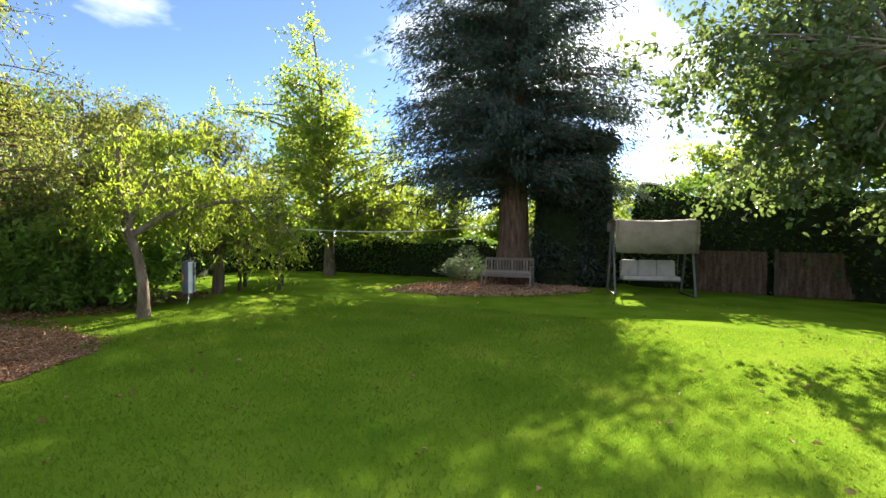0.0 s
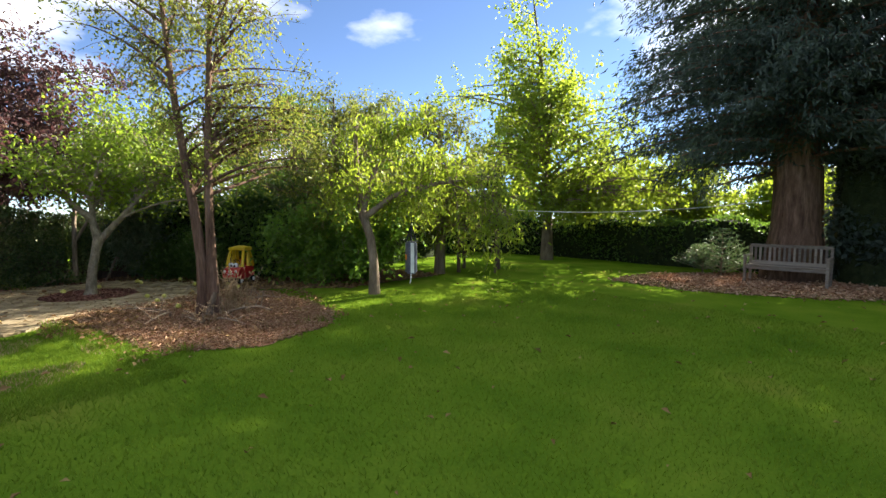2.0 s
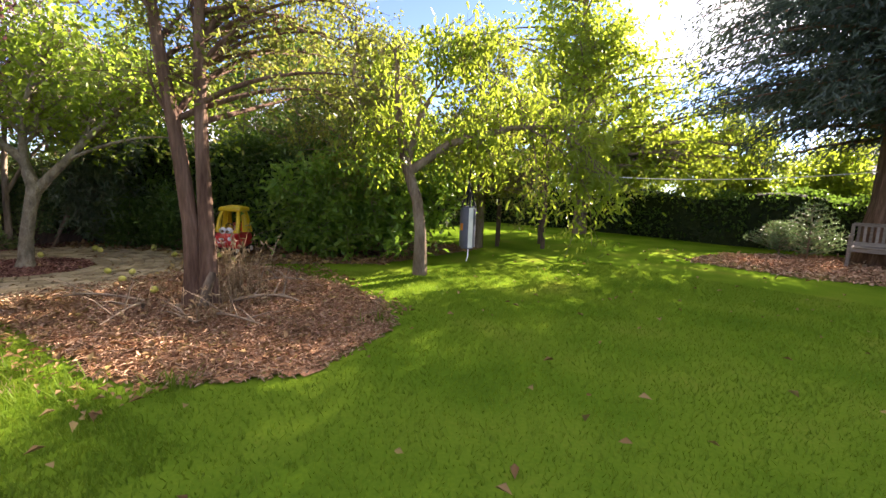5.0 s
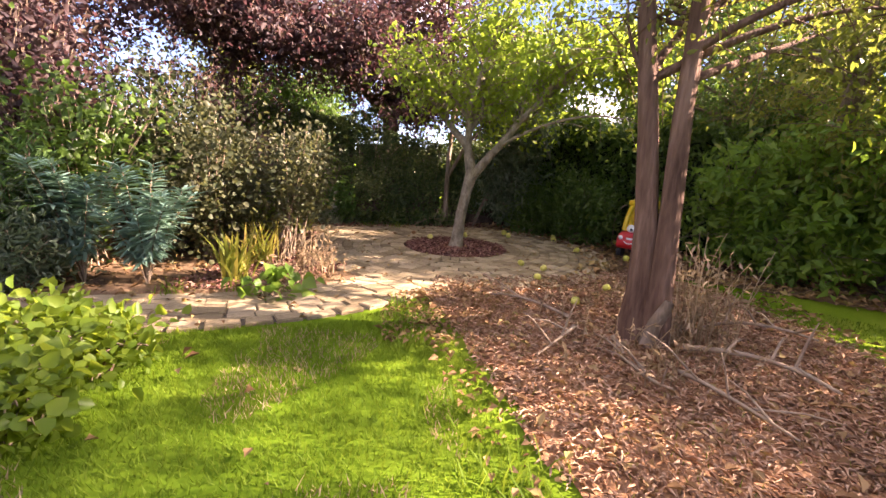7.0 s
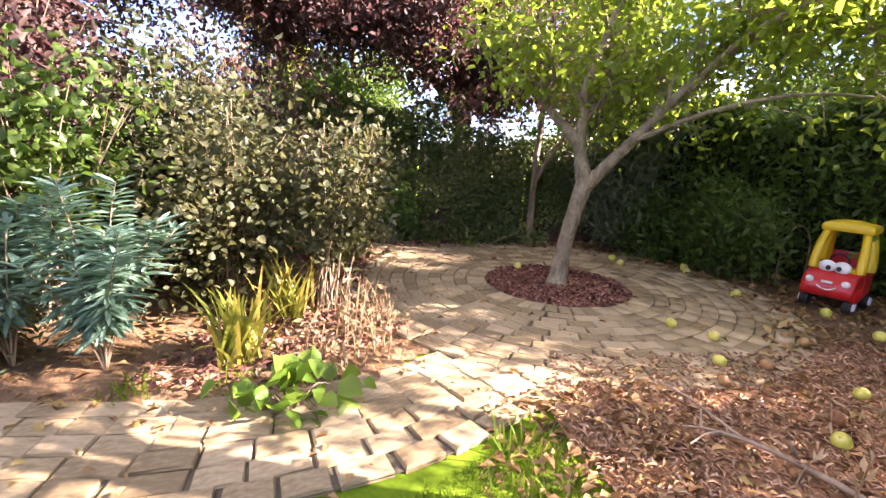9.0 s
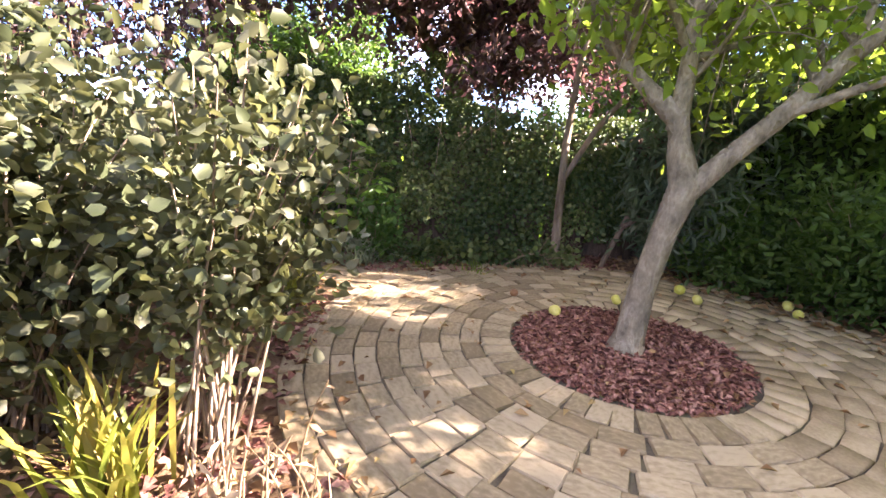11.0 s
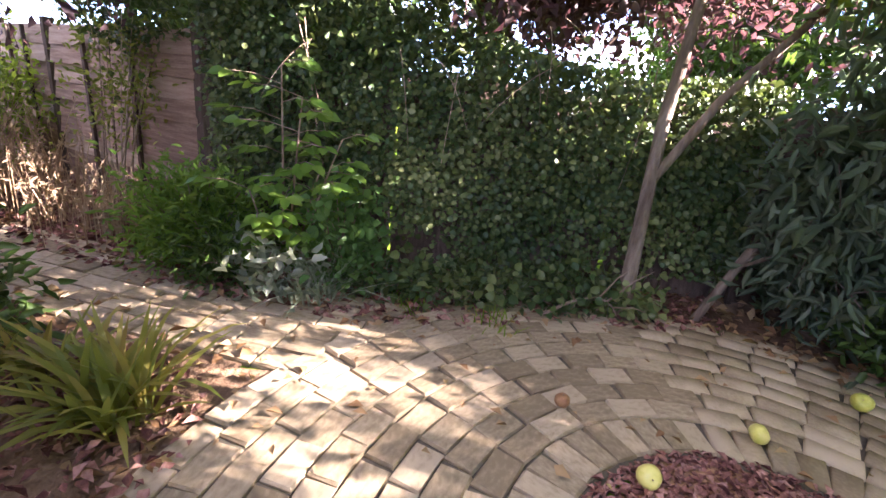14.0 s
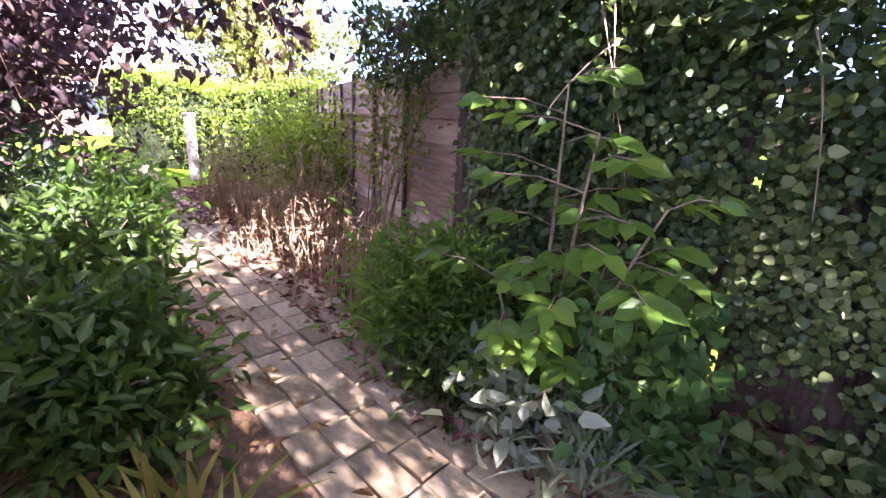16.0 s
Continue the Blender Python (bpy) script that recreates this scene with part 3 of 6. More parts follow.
# ---- hedges and dense backdrops ----
hedge("laurel_hedge", "tall dark evergreen laurel hedge behind the patio", [(-12.5, 7.6), (-11.3, 8.5), (-10.4, 9.3), (-9.6, 10.1)], 1.1, 1.95, 22000, 0.10, L_HEDGE)
hedge("boundary_hedge", "clipped dark boundary hedge beyond the far lawn", [(-13, 20.5), (-6.7, 20.0), (-2.3, 18.6), (1.5, 18.8), (6, 17)], 1.3, 1.5, 14000, 0.12, L_HEDGE)
hedge("shrub_screen", "tall mixed shrub screen along the garden edge", [(4.0, 17.6), (6.2, 16.6), (8.6, 15.2), (11.5, 12.5), (14, 8), (15, 2), (14, -6)], 2.0, 3.3, 20000, 0.14, L_HEDGE)
hedge("laurel_hedge", "tall leafy hedge behind the far trees", [(-11, 12.5), (-11.5, 16), (-12, 20.5)], 1.5, 2.4, 8000, 0.13, L_HEDGE)
hedge("south_hedge", "dense clipped hedge closing the garden", [(14, -8), (4, -9), (-6, -8)], 1.6, 2.4, 6000, 0.16, L_HEDGE, category="hedge")

# ---- trees ----
tree("twin_stemmed_tree", "slim twin-stemmed tree with reddish bark and sparse olive leaves",
     [([(-7.16, 6.0, -0.02), (-7.16, 6.0, 0.35), (-7.17, 5.99, 0.8), (-7.24, 5.94, 1.5), (-7.33, 5.86, 2.3), (-7.42, 5.76, 3.4), (-7.52, 5.65, 5.2)], [0.13, 0.088, 0.075, 0.064, 0.054, 0.042, 0.015]),
      ([(-7.06, 6.08, -0.02), (-7.06, 6.08, 0.35), (-7.07, 6.08, 0.8), (-7.1, 6.08, 1.5), (-7.11, 6.09, 2.3), (-7.06, 6.11, 3.5), (-6.92, 6.14, 5.4)], [0.12, 0.085, 0.07, 0.06, 0.05, 0.038, 0.015])],
     [(-7.4, 7.3, 3.4, 1.3, 1.3, 0.9, 3), (-7.9, 6.4, 3.5, 1.3, 1.2, 1.2, 2.4), (-7.2, 6.4, 5.0, 2.3, 2.3, 1.1, 3.4), (-6.7, 7.2, 2.6, 0.9, 0.9, 0.6, 1.2), (-7.25, 6.0, 2.5, 0.5, 0.5, 0.9, 1.3), (-6.3, 5.7, 4.6, 1.6, 1.4, 0.8, 1.6), (-8.4, 5.7, 4.6, 1.2, 1.2, 0.8, 1.0)],
     105, 9, 17, 0.056, L_YELLOW, M_BARKRED, low=1.5, twig_len=0.6, bare=4.5)
tree("pendulous_tree", "small tree with drooping branches of long pale green leaves",
     [([(-6.55, 8.85, -0.02), (-6.56, 8.85, 0.6), (-6.62, 8.83, 1.05), (-6.78, 8.78, 1.5), (-7.0, 8.85, 2.2), (-7.2, 9.0, 3.2)], [0.115, 0.085, 0.08, 0.08, 0.055, 0.03]),
      ([(-6.74, 8.8, 1.45), (-6.3, 9.1, 1.85), (-5.6, 9.6, 2.1), (-4.9, 10.0, 2.15)], [0.07, 0.052, 0.04, 0.02]),
      ([(-6.8, 8.8, 1.55), (-6.7, 9.0, 2.3), (-6.4, 9.3, 3.0)], [0.055, 0.045, 0.02])],
     [(-6.6, 9.2, 3.1, 1.3, 1.2, 0.6, 1.6), (-5.3, 9.9, 2.4, 1.1, 1.0, 0.6, 1.8), (-4.75, 10.1, 1.25, 0.75, 0.6, 0.45, 1.8), (-5.9, 9.6, 2.1, 1.0, 0.9, 0.6, 1.8), (-7.4, 9.0, 2.7, 0.9, 0.9, 0.9, 1.3)],
     44, 9, 15, 0.105, L_LIGHT, M_BARK, droop=1.0, low=1.4, twig_len=0.6, wide=0.34)
tree("ginkgo_tree", "young conical tree with open tiers of light green leaves",
     [([(-6.9, 17.9, -0.02), (-6.9, 17.9, 1.2), (-6.92, 17.9, 2.6), (-7.0, 17.85, 4.5), (-7.2, 17.75, 7.0), (-7.5, 17.6, 9.4)], [0.24, 0.17, 0.15, 0.12, 0.07, 0.015])],
     [(-6.9, 17.3, 2.6, 3.6, 2.8, 0.8, 3.2), (-7.3, 17.5, 4.0, 3.9, 2.8, 1.0, 3.6), (-7.4, 17.6, 5.3, 3.3, 2.2, 0.9, 2.8), (-7.4, 17.6, 6.6, 2.1, 1.5, 0.8, 1.3), (-7.45, 17.6, 7.8, 1.2, 0.9, 0.8, 0.6), (-7.5, 17.6, 8.9, 0.5, 0.5, 0.6, 0.25), (-4.0, 17.0, 2.2, 2.8, 1.4, 0.5, 2.8), (-3.6, 17.4, 3.3, 1.8, 1.3, 0.6, 1.0), (-10.2, 16.8, 6.0, 1.1, 0.9, 0.5, 0.4)],
     140, 8, 22, 0.125, L_LIGHT, M_BARK, droop=0.5, low=1.6, twig_len=0.95, wide=0.7, oval=False)
tree("apple_tree", "leaning old apple tree with a forked pale trunk",
     [([(-10.37, 5.53, -0.03), (-10.37, 5.55, 0.12), (-10.36, 5.57, 0.41), (-10.32, 5.62, 0.77), (-10.28, 5.67, 1.04), (-10.32, 5.63, 1.22), (-10.34, 5.6, 1.39), (-10.45, 5.45, 1.56), (-10.62, 5.24, 1.84), (-10.8, 5.05, 2.4)], [0.13, 0.088, 0.074, 0.071, 0.086, 0.068, 0.064, 0.046, 0.036, 0.02]),
      ([(-10.29, 5.67, 0.98), (-10.18, 5.81, 1.2), (-10.06, 5.98, 1.44), (-9.95, 6.14, 1.69), (-9.85, 6.35, 1.95), (-9.7, 6.7, 2.3), (-9.5, 7.1, 2.6)], [0.066, 0.054, 0.047, 0.043, 0.04, 0.032, 0.018]),
      ([(-10.34, 5.6, 1.33), (-10.34, 5.61, 1.62), (-10.37, 5.62, 1.9), (-10.3, 5.75, 2.4), (-10.25, 5.9, 2.9)], [0.056, 0.046, 0.04, 0.03, 0.015])],
     [(-10.4, 5.8, 2.5, 1.4, 1.2, 0.65, 2.8), (-9.5, 6.9, 2.25, 1.2, 1.2, 0.6, 2.6), (-9.9, 7.0, 2.9, 1.5, 1.4, 0.7, 2.2), (-8.8, 7.0, 2.1, 0.7, 0.9, 0.5, 1.2), (-10.8, 6.9, 2.2, 0.8, 0.8, 0.5, 1.1), (-11.4, 6.2, 2.3, 0.8, 0.8, 0.55, 2.0), (-11.75, 6.4, 2.45, 0.7, 0.6, 0.6, 2.2), (-10.2, 5.1, 2.15, 0.8, 0.7, 0.4, 1.3), (-10.6, 6.3, 3.4, 1.3, 1.2, 0.6, 1.8)],
     84, 8, 16, 0.074, L_APPLE, M_BARKPALE, low=1.3, twig_len=0.55, wide=0.6)
tree("purple_plum_tree", "broad purple-leaved plum tree overhanging the fence",
     [([(-13.6, 5.1, -0.02), (-13.6, 5.0, 1.0), (-13.55, 4.9, 2.0), (-13.4, 4.8, 3.2), (-13.3, 4.6, 4.8)], [0.2, 0.16, 0.14, 0.1, 0.03]),
      ([(-13.55, 4.9, 1.9), (-13.4, 4.2, 2.6), (-13.2, 3.2, 3.1), (-12.9, 2.2, 3.4)], [0.10, 0.08, 0.06, 0.03])],
     [(-12.8, 4.7, 3.3, 1.5, 1.6, 0.9, 3), (-12.9, 3.0, 3.2, 1.5, 1.5, 0.9, 3), (-12.6, 1.7, 2.9, 1.3, 1.2, 0.7, 2.2), (-13.0, 4.0, 4.6, 2.1, 2.4, 1.0, 3), (-11.9, 2.2, 3.3, 1.0, 1.3, 0.7, 1.6), (-13.3, 6.3, 2.7, 0.9, 1.0, 0.7, 1.5), (-13.7, 6.9, 2.4, 0.6, 0.9, 0.5, 1.6), (-13.5, 5.5, 2.35, 0.7, 1.2, 0.6, 2.2), (-11.5, 3.3, 3.2, 1.1, 1.2, 0.6, 1.6), (-11.3, 1.2, 3.5, 1.2, 1.2, 0.8, 2.2), (-11.9, 4.3, 2.95, 0.9, 0.8, 0.5, 2.4), (-12.7, 6.3, 3.9, 1.4, 1.3, 1.0, 2.6), (-13.2, 2.2, 4.3, 1.4, 1.4, 0.9, 2.0)],
     176, 9, 27, 0.082, L_PURPLE, M_BARKRED, low=1.9, twig_len=0.6, wide=0.6)
def back_tree(at, h, r, mat, label, n=55, leaf=0.12, name="garden_tree", low=1.0):
    x, y = at
    return tree(name, label, [([(x, y, -0.02), (x + 0.05, y, h * 0.25), (x - 0.05, y + 0.05, h * 0.5), (x, y, h * 0.85)], [0.16, 0.12, 0.09, 0.02])],
                [(x, y, h * 0.62, r, r, h * 0.3, 3), (x + r * 0.4, y - r * 0.3, h * 0.4, r * 0.8, r * 0.8, h * 0.22, 2), (x - r * 0.4, y + r * 0.2, h * 0.45, r * 0.8, r * 0.8, h * 0.25, 2), (x, y, h * 0.85, r * 0.55, r * 0.55, h * 0.15, 1)],
                n, 8, 32, leaf, mat, M_BARK, low=low, twig_len=0.7, wide=0.5, sides=7, oval=False)
back_tree((-7.5, 12.2), 4.7, 1.5, L_YELLOW, "bushy tree with yellowing small leaves behind the hedge", 56, 0.085)
back_tree((-11.6, 12.6), 3.6, 1.3, L_YELLOW, "leafy tree turning yellow behind the laurel hedge", 40, 0.09)
back_tree((-8.1, 10.0), 2.35, 1.15, L_FRESH, "bright green rounded shrub beside the hedge", 42, 0.12, "tall_shrub", 0.3)
back_tree((-8.9, 9.2), 1.6, 0.75, L_FRESH, "bright green leafy shrub in front of the hedge", 30, 0.12, "tall_shrub", 0.3)
back_tree((-8.9, 9.9), 5.0, 1.5, L_YELLOW, "bushy olive-green tree rising behind the laurel hedge", 36, 0.075)
# backdrop tree, made taller so its top dapples the patio
back_tree((-12.2, 14.4), 6.6, 2.0, L_YELLOW, "tall olive-green tree far behind the hedge", 48, 0.10)
# made-up tree: its crown is there to throw broken shade on the patio
back_tree((-10.6, 10.0), 4.6, 1.6, L_HEDGE, "thin dark green tree added behind the laurel hedge to dapple the patio", 42, 0.07)
back_tree((-14.2, 11.0), 4.6, 1.6, L_HEDGE, "dark green tree behind the fence corner", 50, 0.10)
back_tree((-0.5, 22.6), 3.4, 2.0, L_LIGHT, "low pale green tree beyond the boundary hedge", 40, 0.15)
back_tree((-6.4, 23.2), 5.0, 2.4, L_LIGHT, "pale green tree far beyond the boundary hedge", 45, 0.16)
back_tree((-15.2, 8.0), 3.7, 1.5, L_HEDGE, "low dark tree beyond the fence corner", 40, 0.11)
# purple-brown leaf, picked here also because its dark tone stands in for shade
back_tree((-11.0, 0.1), 4.6, 1.4, L_PURPLE, "dark purple-leaved tree rising from the middle bed", 85, 0.085)
back_tree((-16.6, 9.0), 5.0, 1.8, L_HEDGE, "dark green tree beyond the fence corner", 60, 0.12)
back_tree((-11.3, -0.9), 4.4, 1.6, L_PURPLE, "dark purple-leaved tree in the middle bed", 80, 0.10)
back_tree((-9.6, -2.2), 4.6, 1.6, L_HEDGE, "dark green tree behind the bed shrubs", 50, 0.12)
back_tree((-18.5, -5.5), 5.2, 2.2, L_YELLOW, "sunlit yellowing tree beyond the path end", 45, 0.13)
back_tree((-14.5, -10.5), 5.0, 2.2, L_YELLOW, "sunlit yellow-green tree beyond the garden", 45, 0.14)
back_tree((-17.6, 1.2), 4.4, 1.6, L_YELLOW, "yellowing tree behind the fence", 40, 0.12)
back_tree((-15.6, 3.0), 4.6, 1.6, L_HEDGE, "dark green tree beyond the fence", 40, 0.12)
back_tree((-3.2, 21.5), 4.2, 2.2, L_LIGHT, "pale green tree beyond the boundary hedge", 45, 0.15)
back_tree((3.2, 21.5), 5.0, 2.6, L_LIGHT, "sunlit green tree beyond the boundary hedge", 45, 0.16)
back_tree((-10.5, 22.5), 5.5, 2.6, L_HEDGE, "green tree beyond the boundary hedge", 45, 0.16)
back_tree((-15, 19), 6.5, 2.8, L_HEDGE, "tall green tree beyond the boundary hedge", 45, 0.16)
back_tree((-14.5, 13), 6.0, 2.4, L_HEDGE, "tall green tree behind the side hedge", 45, 0.15)
back_tree((8.5, 19), 6.5, 3.0, L_LIGHT, "broad green tree behind the shrub screen", 50, 0.17)
back_tree((13.5, 14.5), 6.5, 3.0, L_LIGHT, "broad green tree at the garden edge", 50, 0.17)

# the great conifer
def conifer(name, label, at, height, r0, reach, first, rows, mat):
    top = thing(name, label, "tree")
    n = 14
    zs = np.linspace(0, height, n)
    pts = np.column_stack([np.full(n, at[0]) + 0.05 * np.sin(zs), np.full(n, at[1]), zs - 0.02])
    rad = r0 * (1 - zs / height * 0.93) * (1 + 0.25 * np.exp(-zs / 0.5))
    v, f = tubes([(pts, rad)], 24)
    flute = np.arctan2(v[:, 1] - at[1], v[:, 0] - at[0])
    grow = 1 + 0.045 * np.sin(flute * 9 + v[:, 2] * 0.3) + 0.03 * np.sin(flute * 5 + 1)
    v[:, :2] = np.array(at) + (v[:, :2] - np.array(at)) * grow[:, None]
    mesh_np("trunk", v, f, M_BARKRED, top, smooth=True)
    bones, P, D = [], [], []
    for z in np.linspace(first, height - 0.4, rows):
        k = 1 - (z - first) / (height - first)
        for _ in range(int(6 + 9 * k)):
            a = rng.uniform(0, 2 * np.pi)
            ln = reach * (0.14 + 0.86 * k ** 0.7) * rng.uniform(0.58, 1.1) * (0.82 if z < 4.6 else 1.0)
            d = np.array([math.cos(a), math.sin(a), 0])
            s = np.array([at[0], at[1], z + rng.normal(0, 0.25)])
            end = s + d * ln + np.array([0, 0, -0.18 * ln + 0.3])
            path = bezier(s, (s + end) / 2 + np.array([0, 0, 0.12 * ln]), end, 7)
            bones.append((path, np.linspace(0.045 * (0.4 + k), 0.006, 7)))
            m = int(140 * ln)
            t = rng.uniform(0.12, 1.0, m)
            q = np.stack([np.interp(t, np.linspace(0, 1, 7), path[:, j]) for j in range(3)], -1)
            q += rng.normal(0, 1, (m, 3)) * np.array([0.16, 0.16, 0.10]) * (0.5 + ln / 4)
            P.append(q)
            dd = np.tile(d, (m, 1)) * 0.8 + rng.normal(0, 0.5, (m, 3))
            dd[:, 2] -= 0.7
            D.append(dd)
    v, f = tubes(bones, 4)
    tagged(mesh_np("branchwork", v, f, M_BARKRED, top), kind="stuff")
    P, D = np.concatenate(P), np.concatenate(D)
    N = rng.normal(size=P.shape)
    V, F = leaf_arrays(P, D, unit(N), 0.18 * rng.uniform(0.5, 1.3, len(P)), 0.2, 0.1)
    mesh_np("crown", V, F, mat, top)
    return top

conifer("redwood_tree", "huge dark conifer with a broad red-brown trunk", (-0.05, 16.35), 17, 0.52, 4.9, 3.1, 36, L_CONIFER)
hedge("yew_mass", "dense dark evergreen mass beside the conifer trunk", [(0.9, 17.4), (2.0, 17.0), (3.1, 16.9)], 2.2, 4.9, 14000, 0.16, L_CONIFER, category="shrub")
tree("maple_tree", "large broadleaf tree with leaves hanging over the lawn",
     [([(8.4, 12.8, -0.02), (8.4, 12.8, 1.5), (8.3, 12.6, 3.0), (8.1, 12.4, 5.0), (7.8, 12.2, 8.0)], [0.28, 0.22, 0.18, 0.12, 0.04]),
      ([(8.35, 12.7, 2.4), (7.2, 11.2, 3.4), (5.9, 9.6, 4.0), (4.9, 8.2, 4.1)], [0.13, 0.10, 0.07, 0.03])],
     [(6.6, 12.5, 4.6, 2.6, 2.4, 1.7, 3), (5.4, 10.8, 3.9, 2.0, 2.0, 1.1, 2), (7.0, 12.5, 7.2, 3.2, 3.0, 1.8, 3), (8.5, 11.0, 4.5, 2.6, 2.6, 2.0, 2.4), (3.5, 11.0, 4.9, 1.3, 1.2, 1.1, 1.6), (4.9, 12.8, 5.8, 1.9, 1.7, 1.6, 2.4), (4.4, 11.5, 7.0, 1.8, 1.5, 1.2, 1.8), (5.9, 10.8, 2.5, 1.5, 1.2, 0.7, 1.5), (7.4, 10.0, 2.4, 1.4, 1.4, 0.7, 1.4), (4.2, 10.6, 2.6, 0.7, 0.7, 0.7, 0.6)],
     150, 8, 26, 0.12, L_MAPLE, M_BARK, droop=0.6, low=1.8, twig_len=0.9, wide=0.75)

# ---- more materials for things ----
M_RED = surface("red_plastic", [(0.45, 0.012, 0.012), (0.55, 0.018, 0.018), (0.60, 0.03, 0.025)], 6, 0.35, 0.05, 60, spec=0.5)
M_YEL = surface("yellow_plastic", [(0.62, 0.40, 0.008), (0.72, 0.48, 0.012), (0.76, 0.52, 0.02)], 6, 0.35, 0.05, 60, spec=0.5)
M_BLACK = surface("black_rubber", [(0.012, 0.012, 0.012), (0.022, 0.022, 0.022), (0.04, 0.038, 0.035)], 12, 0.7, 0.2, 80)
M_WHITE = surface("white_plastic", [(0.62, 0.62, 0.60), (0.74, 0.74, 0.72), (0.8, 0.8, 0.78)], 8, 0.4, 0.05, 60, spec=0.5)
M_CANVAS = surface("faded_canvas", [(0.20, 0.15, 0.10), (0.29, 0.23, 0.16), (0.36, 0.29, 0.21)], 4, 0.9, 0.3, 140)
M_CUSH = surface("pale_cushion_cloth", [(0.42, 0.35, 0.28), (0.55, 0.47, 0.38), (0.62, 0.54, 0.45)], 5, 0.9, 0.3, 140)
M_STEEL = surface("painted_steel", [(0.10, 0.09, 0.08), (0.16, 0.15, 0.13), (0.22, 0.20, 0.18)], 10, 0.5, 0.1, 60, metal=0.3, spec=0.5)
M_TEAK = surface("silvered_teak", [(0.12, 0.10, 0.08), (0.20, 0.17, 0.135), (0.29, 0.25, 0.20)], 6, 0.85, 0.5, 60, stretch=(1, 8, 8), per="object", depth=0.006)
M_BAG = surface("slate_vinyl", [(0.045, 0.05, 0.075), (0.075, 0.08, 0.115), (0.1, 0.105, 0.14)], 6, 0.4, 0.1, 60, spec=0.5)
M_ORANGE = surface("orange_print", [(0.5, 0.14, 0.02), (0.6, 0.2, 0.03), (0.62, 0.24, 0.05)], 9, 0.5, 0.0, 60)
M_ROPE = surface("pale_line_rope", [(0.4, 0.38, 0.34), (0.55, 0.53, 0.48), (0.65, 0.62, 0.57)], 30, 0.8, 0.2, 200)
M_FRUIT = surface("yellow_green_apple", [(0.36, 0.36, 0.05), (0.50, 0.48, 0.08), (0.60, 0.55, 0.14)], 22, 0.4, 0.1, 120, per="object", spec=0.5, depth=0.003)
M_FRUIT2 = surface("brown_rotten_apple", [(0.14, 0.06, 0.025), (0.24, 0.12, 0.05), (0.34, 0.2, 0.08)], 22, 0.6, 0.3, 120, per="object", depth=0.004)
M_ROOF = surface("grey_slate_roof", [(0.16, 0.15, 0.15), (0.26, 0.25, 0.24), (0.36, 0.34, 0.33)], 2, 0.8, 0.3, 14, per="island")
M_RENDER = surface("cream_house_wall", [(0.5, 0.44, 0.35), (0.62, 0.56, 0.46), (0.7, 0.64, 0.55)], 2, 0.9, 0.2, 40)
M_GLASS, gn, gl2, gp = nodes_of("dark_window_glass")
gp.inputs["Base Color"].default_value, gp.inputs["Roughness"].default_value = (0.02, 0.025, 0.03, 1), 0.06
L_SMOKE = leafy("dull_purple_grey_leaf", [(0.035, 0.045, 0.022), (0.06, 0.075, 0.032), (0.10, 0.105, 0.05), (0.17, 0.165, 0.10)], (0.2, 0.2, 0.06), 0.4, 0.5, 0.3)
# dull brownish green, darkened further to stand in for shade on the bushes
L_SHADE = leafy("shade_dark_brownish_leaf", [(0.022, 0.03, 0.016), (0.042, 0.055, 0.024), (0.075, 0.082, 0.038)], (0.11, 0.14, 0.035), 0.28, 0.5, 0.22)
L_VARI = leafy("variegated_leaf", [(0.10, 0.15, 0.08), (0.28, 0.32, 0.20), (0.5, 0.52, 0.38)], (0.35, 0.42, 0.2), 0.35, 0.45, 0.35)


def rod(bm, a, b, r, sides=8, r2=None):
    a, b = Vector(a), Vector(b)
    d = b - a
    m = Matrix.Translation((a + b) / 2) @ d.to_track_quat("Z", "Y").to_matrix().to_4x4()
    bmesh.ops.create_cone(bm, cap_ends=True, segments=sides, radius1=r, radius2=r if r2 is None else r2, depth=d.length, matrix=m)
    return bm


def tube_part(name, pts, r, mat, parent, sides=8, label=""):
    rad = np.full(len(pts), r) if np.isscalar(r) else r
    v, f = tubes([(pts, rad)], sides)
    return mesh_np(name, v, f, mat, parent, label, smooth=True)


